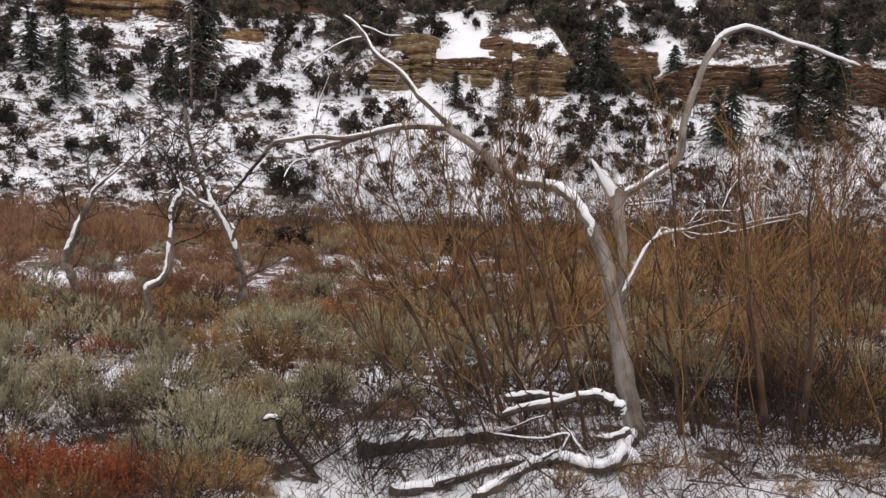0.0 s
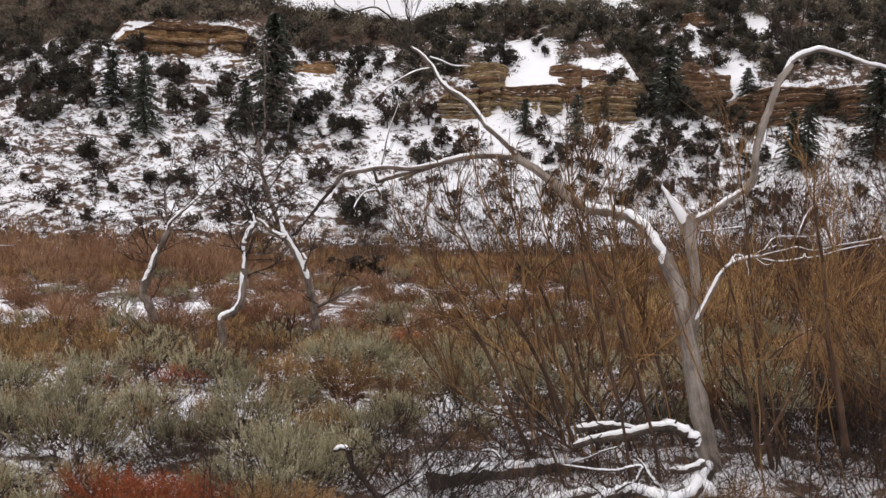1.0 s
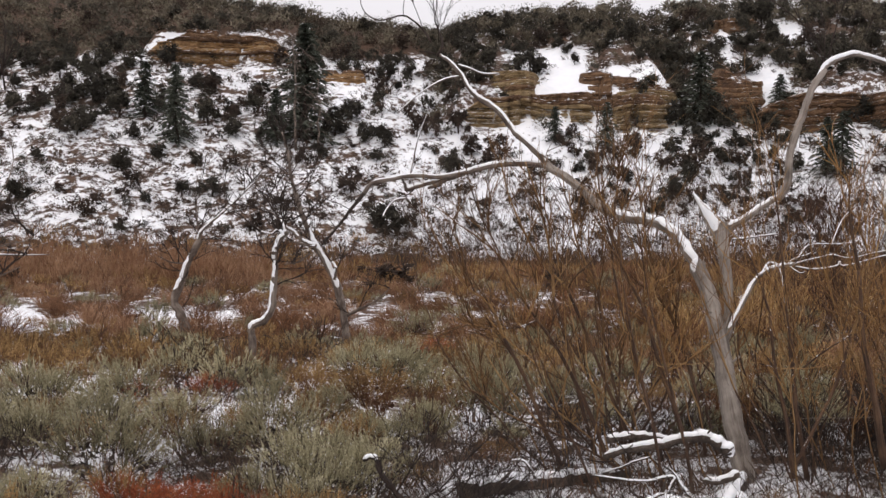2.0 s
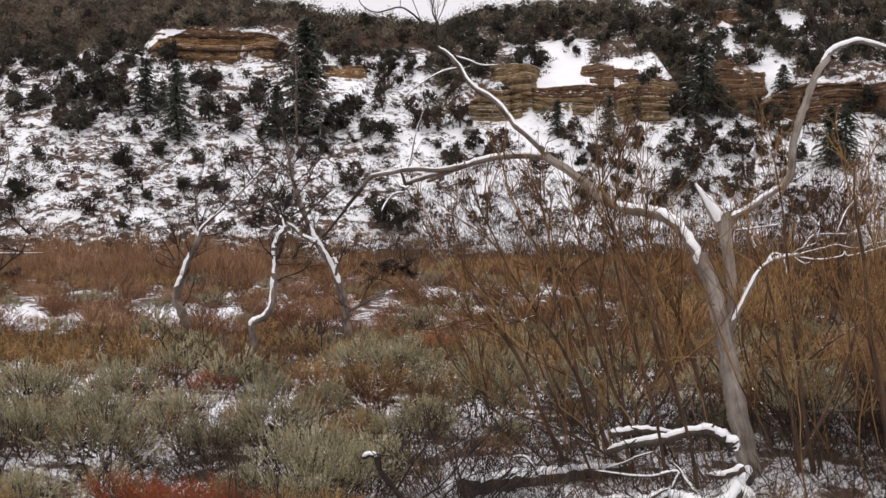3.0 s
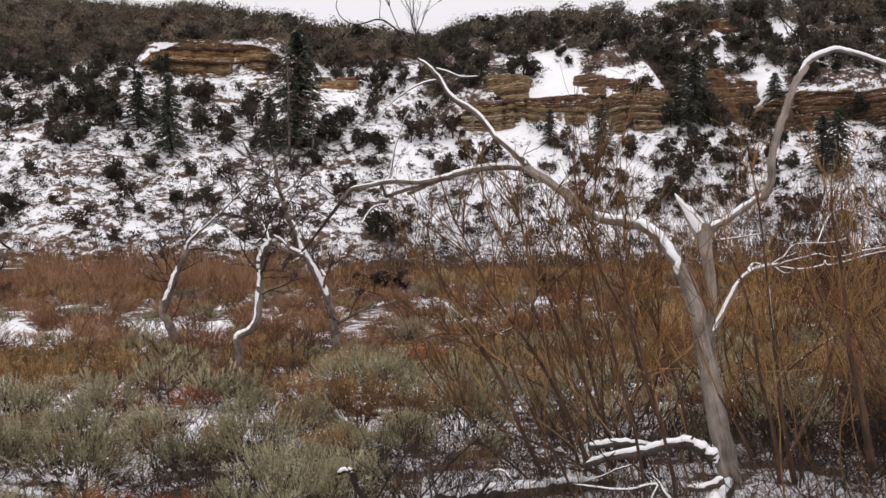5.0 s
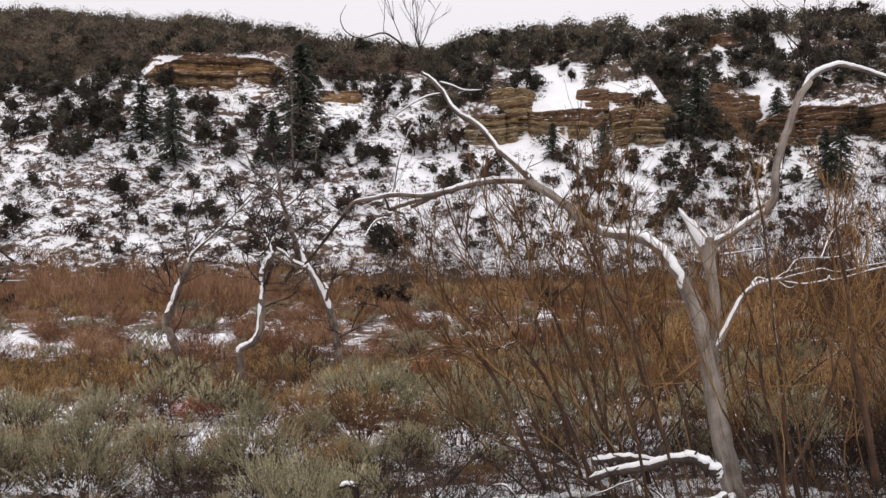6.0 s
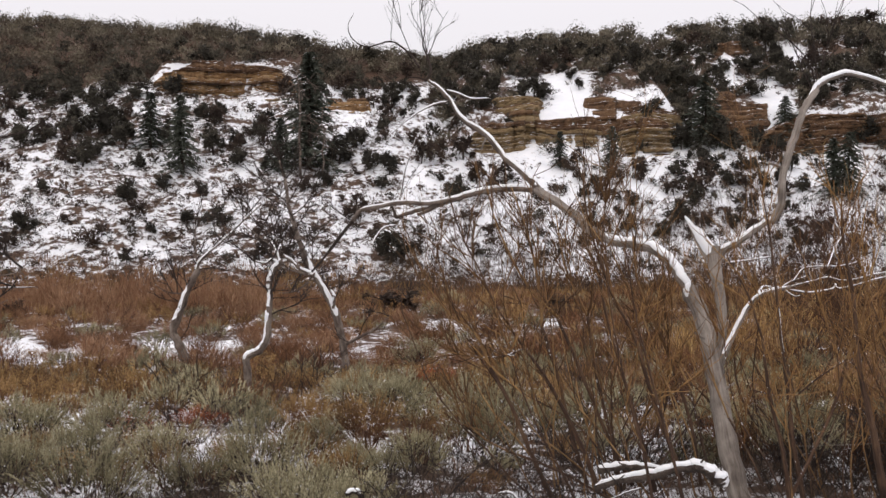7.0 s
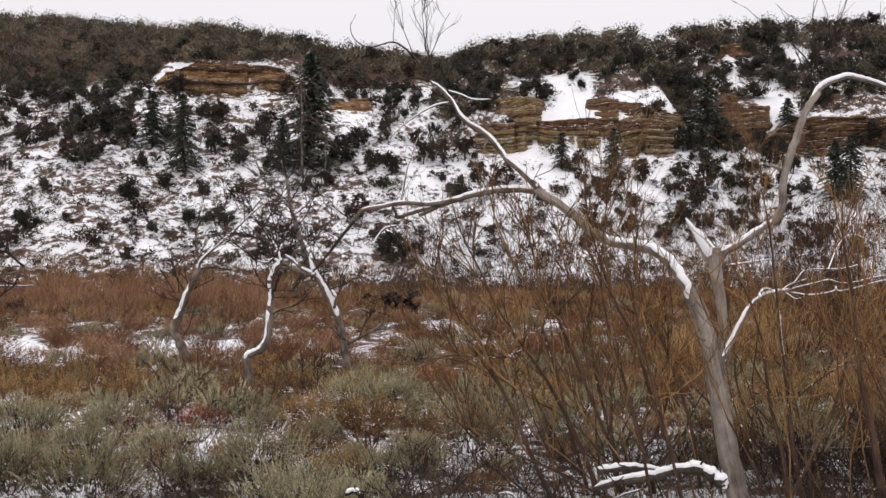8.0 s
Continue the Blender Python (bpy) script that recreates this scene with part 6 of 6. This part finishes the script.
def plant_willows():
    rng = random.Random(61)
    # the clump that fans out before the dead tree, leaning away from it
    base = Vector(on_ground(2.2, 10.4))
    t = thing("willow", "leaning bare willow clump fanning out beside the dead tree", "willow", base, "bare willows")
    crown = Geo()
    for pts, r0, r1 in (
            ([(2.48, 10.45, 1.32), (2.39, 10.46, 1.62), (2.16, 10.48, 2.27), (2.01, 10.49, 2.80), (1.78, 10.50, 3.21), (1.66, 10.61, 3.62), (1.55, 10.72, 4.04), (1.51, 10.83, 4.58)], 0.034, 0.005),
            ([(2.19, 10.35, 1.23), (2.08, 10.36, 1.64), (1.92, 10.37, 2.23), (1.72, 10.39, 2.93), (1.65, 10.50, 3.39), (1.69, 10.61, 3.86), (1.76, 10.73, 4.40)], 0.033, 0.005),
            ([(1.59, 10.25, 1.26), (1.45, 10.26, 1.64), (1.25, 10.27, 2.07), (1.01, 10.18, 2.49), (0.81, 10.19, 2.77), (0.55, 10.10, 3.16), (0.38, 10.11, 3.53), (0.18, 10.02, 3.93), (0.05, 10.03, 4.38)], 0.032, 0.004),
            ([(1.08, 10.05, 1.26), (0.85, 10.06, 1.77), (0.68, 9.98, 2.19), (0.47, 9.98, 2.58), (0.32, 9.89, 2.93), (0.09, 9.90, 3.10), (-0.18, 9.81, 3.44)], 0.026, 0.004),
            ([(1.75, 10.15, 1.17), (1.28, 10.06, 1.46), (0.93, 9.96, 1.64), (0.65, 9.96, 1.74), (0.37, 9.87, 1.92), (0.14, 9.88, 2.18)], 0.016, 0.004),
            ([(0.83, 10.19, 2.74), (0.63, 10.09, 2.68), (0.38, 10.09, 2.66), (0.04, 9.99, 2.74)], 0.012, 0.004),
            ([(1.50, 10.45, 1.27), (1.34, 10.57, 1.84), (1.20, 10.58, 2.43), (1.06, 10.69, 2.90), (1.01, 10.81, 3.50), (0.90, 10.92, 3.98), (0.76, 11.03, 4.41)], 0.025, 0.004),
            ([(2.01, 10.65, 1.21), (1.76, 10.76, 1.73), (1.45, 10.88, 2.51), (1.25, 10.99, 2.99), (0.91, 11.00, 3.36), (0.61, 11.12, 3.98), (0.49, 11.23, 4.49)], 0.024, 0.004),
            ([(1.88, 10.55, 1.18), (1.76, 10.66, 1.82), (1.63, 10.78, 2.46), (1.57, 10.89, 3.00), (1.34, 11.01, 3.55), (1.26, 11.12, 4.10)], 0.022, 0.004),
            ([(2.79, 10.85, 1.16), (2.72, 10.96, 1.75), (2.58, 11.08, 2.29), (2.37, 11.19, 2.91), (2.20, 11.30, 3.34), (2.16, 11.41, 3.85)], 0.024, 0.005),
            ([(2.92, 10.85, 1.16), (2.81, 10.96, 1.69), (2.73, 11.07, 2.17), (2.56, 11.18, 2.59), (2.47, 11.29, 3.09)], 0.018, 0.005)):
        half = min(len(pts) // 2, len(pts) - 2)
        stout = r0 > 0.03
        mid = (0.5 if stout else 0.85) * r0
        path, radii, stem = limb("stem", t, base, pts[:half + 1], 1.1 * r0, mid, rng, WILLOW_STEM, snow=0, sides=7)
        limb("stem", t, base, pts[half:], mid, 1.8 * r1, rng, WILLOW_STEM if stout else YOUNG_BARK, snow=0, sides=6, wood_label="" if stout else "smooth golden-brown young stem")
        snow_flecks(stem, path, radii, rng, 12)
        line = [p - base for p in glide(pts, 3)]
        for _ in range(int(8 + 190 * r0)):
            i = int(len(line) * (0.2 + 0.78 * rng.random() ** 0.6))
            i = min(i, len(line) - 2)
            way = (line[i + 1] - line[i]).normalized()
            crown.tone = rng.uniform(0.5, 1.0)
            twig_spray(crown, rng, line[i], way + Vector((rng.uniform(-1, 1), rng.uniform(-1, 1), rng.uniform(-0.3, 0.6))) * 0.9, rng.uniform(0.35, 1.0), rng.uniform(0.006, 0.0105), 1, 5, 0.28, 0.12, 0.8)
    slender_stems(rng, t, base, crown, 20, (0.9, 3.0), (10.1, 11.0), -0.32, 0.35)
    tagged(part("twig_crown", crown, WILLOW_TWIG, t, "fine yellow-brown twigs"), kind="stuff")
    # the stems that stand before and beside the trunk
    base = Vector(on_ground(4.2, 10.3))
    t = thing("willow", "loose bare willow with crossing brown stems by the trunk", "willow", base, "bare willows")
    crown = Geo()
    for pts, r0, r1 in (
            ([(3.27, 10.25, 1.31), (3.15, 10.26, 1.59), (2.92, 10.27, 2.01), (2.70, 10.28, 2.59), (2.55, 10.29, 3.05)], 0.014, 0.004),
            ([(3.52, 10.15, 1.11), (3.44, 10.16, 1.68), (3.31, 10.17, 2.25), (3.24, 10.19, 2.83), (3.12, 10.30, 3.28), (2.96, 10.41, 3.62)], 0.032, 0.004),
            ([(3.74, 10.34, 1.05), (3.62, 10.36, 1.69), (3.60, 10.47, 2.20), (3.56, 10.59, 2.78), (3.54, 10.70, 3.37), (3.50, 10.81, 3.97), (3.45, 10.92, 4.40)], 0.038, 0.004),
            ([(3.52, 10.15, 1.22), (3.75, 10.16, 1.68), (3.96, 10.17, 2.13), (4.09, 10.18, 2.59), (4.28, 10.19, 3.16), (4.43, 10.31, 3.73)], 0.022, 0.004),
            ([(3.62, 10.27, 2.23), (3.81, 10.18, 2.43), (4.06, 10.08, 2.63), (4.42, 9.99, 2.84), (4.65, 9.89, 3.02)], 0.011, 0.004),
            ([(3.13, 10.17, 2.31), (3.36, 10.17, 2.25), (3.50, 10.17, 2.09)], 0.007, 0.003),
            ([(4.38, 9.95, 1.27), (4.27, 9.96, 1.94), (4.13, 9.98, 2.62), (4.12, 10.10, 3.29), (4.06, 10.21, 3.85), (4.09, 10.32, 4.31)], 0.048, 0.004),
            ([(4.80, 9.95, 1.27), (4.86, 9.97, 2.05), (4.84, 9.98, 2.84), (4.76, 10.00, 3.51), (4.86, 10.11, 4.07)], 0.055, 0.004)):
        half = min(len(pts) // 2, len(pts) - 2)
        stout = r0 > 0.03
        mid = (0.5 if stout else 0.85) * r0
        path, radii, stem = limb("stem", t, base, pts[:half + 1], 1.1 * r0, mid, rng, WILLOW_STEM, snow=0, sides=7)
        limb("stem", t, base, pts[half:], mid, 1.8 * r1, rng, WILLOW_STEM if stout else YOUNG_BARK, snow=0, sides=6, wood_label="" if stout else "smooth golden-brown young stem")
        snow_flecks(stem, path, radii, rng, 6)
        line = [p - base for p in glide(pts, 3)]
        for _ in range(int(7 + 180 * r0) if r0 > 0.013 else 2):
            i = int(len(line) * (0.2 + 0.78 * rng.random() ** 0.6))
            i = min(i, len(line) - 2)
            way = (line[i + 1] - line[i]).normalized()
            crown.tone = rng.uniform(0.4, 1.0)
            twig_spray(crown, rng, line[i], way + Vector((rng.uniform(-1, 1), rng.uniform(-1, 1), rng.uniform(-0.2, 0.6))) * 0.8, rng.uniform(0.3, 0.8), rng.uniform(0.004, 0.0078), 1, 5, 0.3, 0.11, 0.8)
    slender_stems(rng, t, base, crown, 12, (3.4, 6.0), (9.9, 11.2), 0.0, 0.4)
    tagged(part("twig_crown", crown, WILLOW_TWIG, t, "fine yellow-brown twigs"), kind="stuff")
    # stems that cross before the arching limb and the trunk
    base = Vector(on_ground(2.4, 9.8))
    t = thing("willow", "few dark willow stems rising before the fallen limb", "willow", base, "bare willows")
    crown = Geo()
    for pts, r0 in (
            ([(2.38, 9.80, 1.05), (2.30, 9.82, 1.50), (2.16, 9.86, 2.05), (2.04, 9.92, 2.55), (1.92, 10.0, 3.10), (1.84, 10.1, 3.75)], 0.026),
            ([(2.07, 9.78, 1.05), (2.00, 9.80, 1.55), (1.87, 9.84, 2.10), (1.74, 9.90, 2.70), (1.66, 10.0, 3.25), (1.63, 10.1, 3.90)], 0.024),
            ([(1.40, 9.80, 1.00), (1.22, 9.80, 1.45), (0.98, 9.78, 1.90), (0.78, 9.76, 2.35), (0.62, 9.75, 2.85)], 0.018),
            ([(3.40, 9.85, 1.15), (3.22, 9.95, 1.62), (3.00, 10.05, 1.98), (2.88, 10.1, 2.40), (2.84, 10.2, 2.95)], 0.014)):
        path, radii, stem = limb("stem", t, base, pts, r0, 0.006, rng, WILLOW_STEM, snow=0, sides=7)
        snow_flecks(stem, path, radii, rng, 7)
        line = path
        for _ in range(9):
            i = min(len(line) - 2, int(len(line) * (0.3 + 0.68 * rng.random() ** 0.7)))
            way = (line[i + 1] - line[i]).normalized()
            crown.tone = rng.uniform(0.3, 1.0)
            twig_spray(crown, rng, line[i], way + Vector((rng.uniform(-1, 1), rng.uniform(-1, 1), rng.uniform(-0.1, 0.6))) * 0.8, rng.uniform(0.3, 0.8), rng.uniform(0.004, 0.008), 1, 4, 0.28, 0.12, 0.8)
    tagged(part("twig_crown", crown, WILLOW_TWIG, t, "fine yellow-brown twigs"), kind="stuff")
    for x, y, s in ((5.1, 10.4, 1.05), (5.7, 10.3, 1.05), (2.0, 11.8, 1.12), (4.4, 12.6, 1.15)):
        willows.put(x, y, s, rng)
    for px, y, s in ((0.54, 15, 1.0), (0.36, 26, 1.4), (0.46, 23, 1.4), (0.52, 21, 1.4), (0.58, 20, 1.4), (0.63, 22, 1.6), (0.27, 28, 1.35), (0.35, 29, 1.4), (0.43, 29, 1.7), (0.51, 29, 1.85), (0.58, 28, 1.9), (0.63, 27, 1.9),
                     (0.19, 28, 1.0), (0.40, 27, 1.4), (0.46, 24, 1.6), (0.53, 25, 1.7), (0.38, 24, 1.4), (0.47, 27, 1.6), (0.55, 26, 1.75), (-0.16, 34, 0.6), (-0.36, 24, 0.6), (-0.34, 32, 0.7), (-0.22, 30, 0.7)):
        (willows if y < 18.5 else far_willows).put(px * y, y, s, rng)


plant_slope()
plant_far_stuff()
plant_flat()
plant_willows()
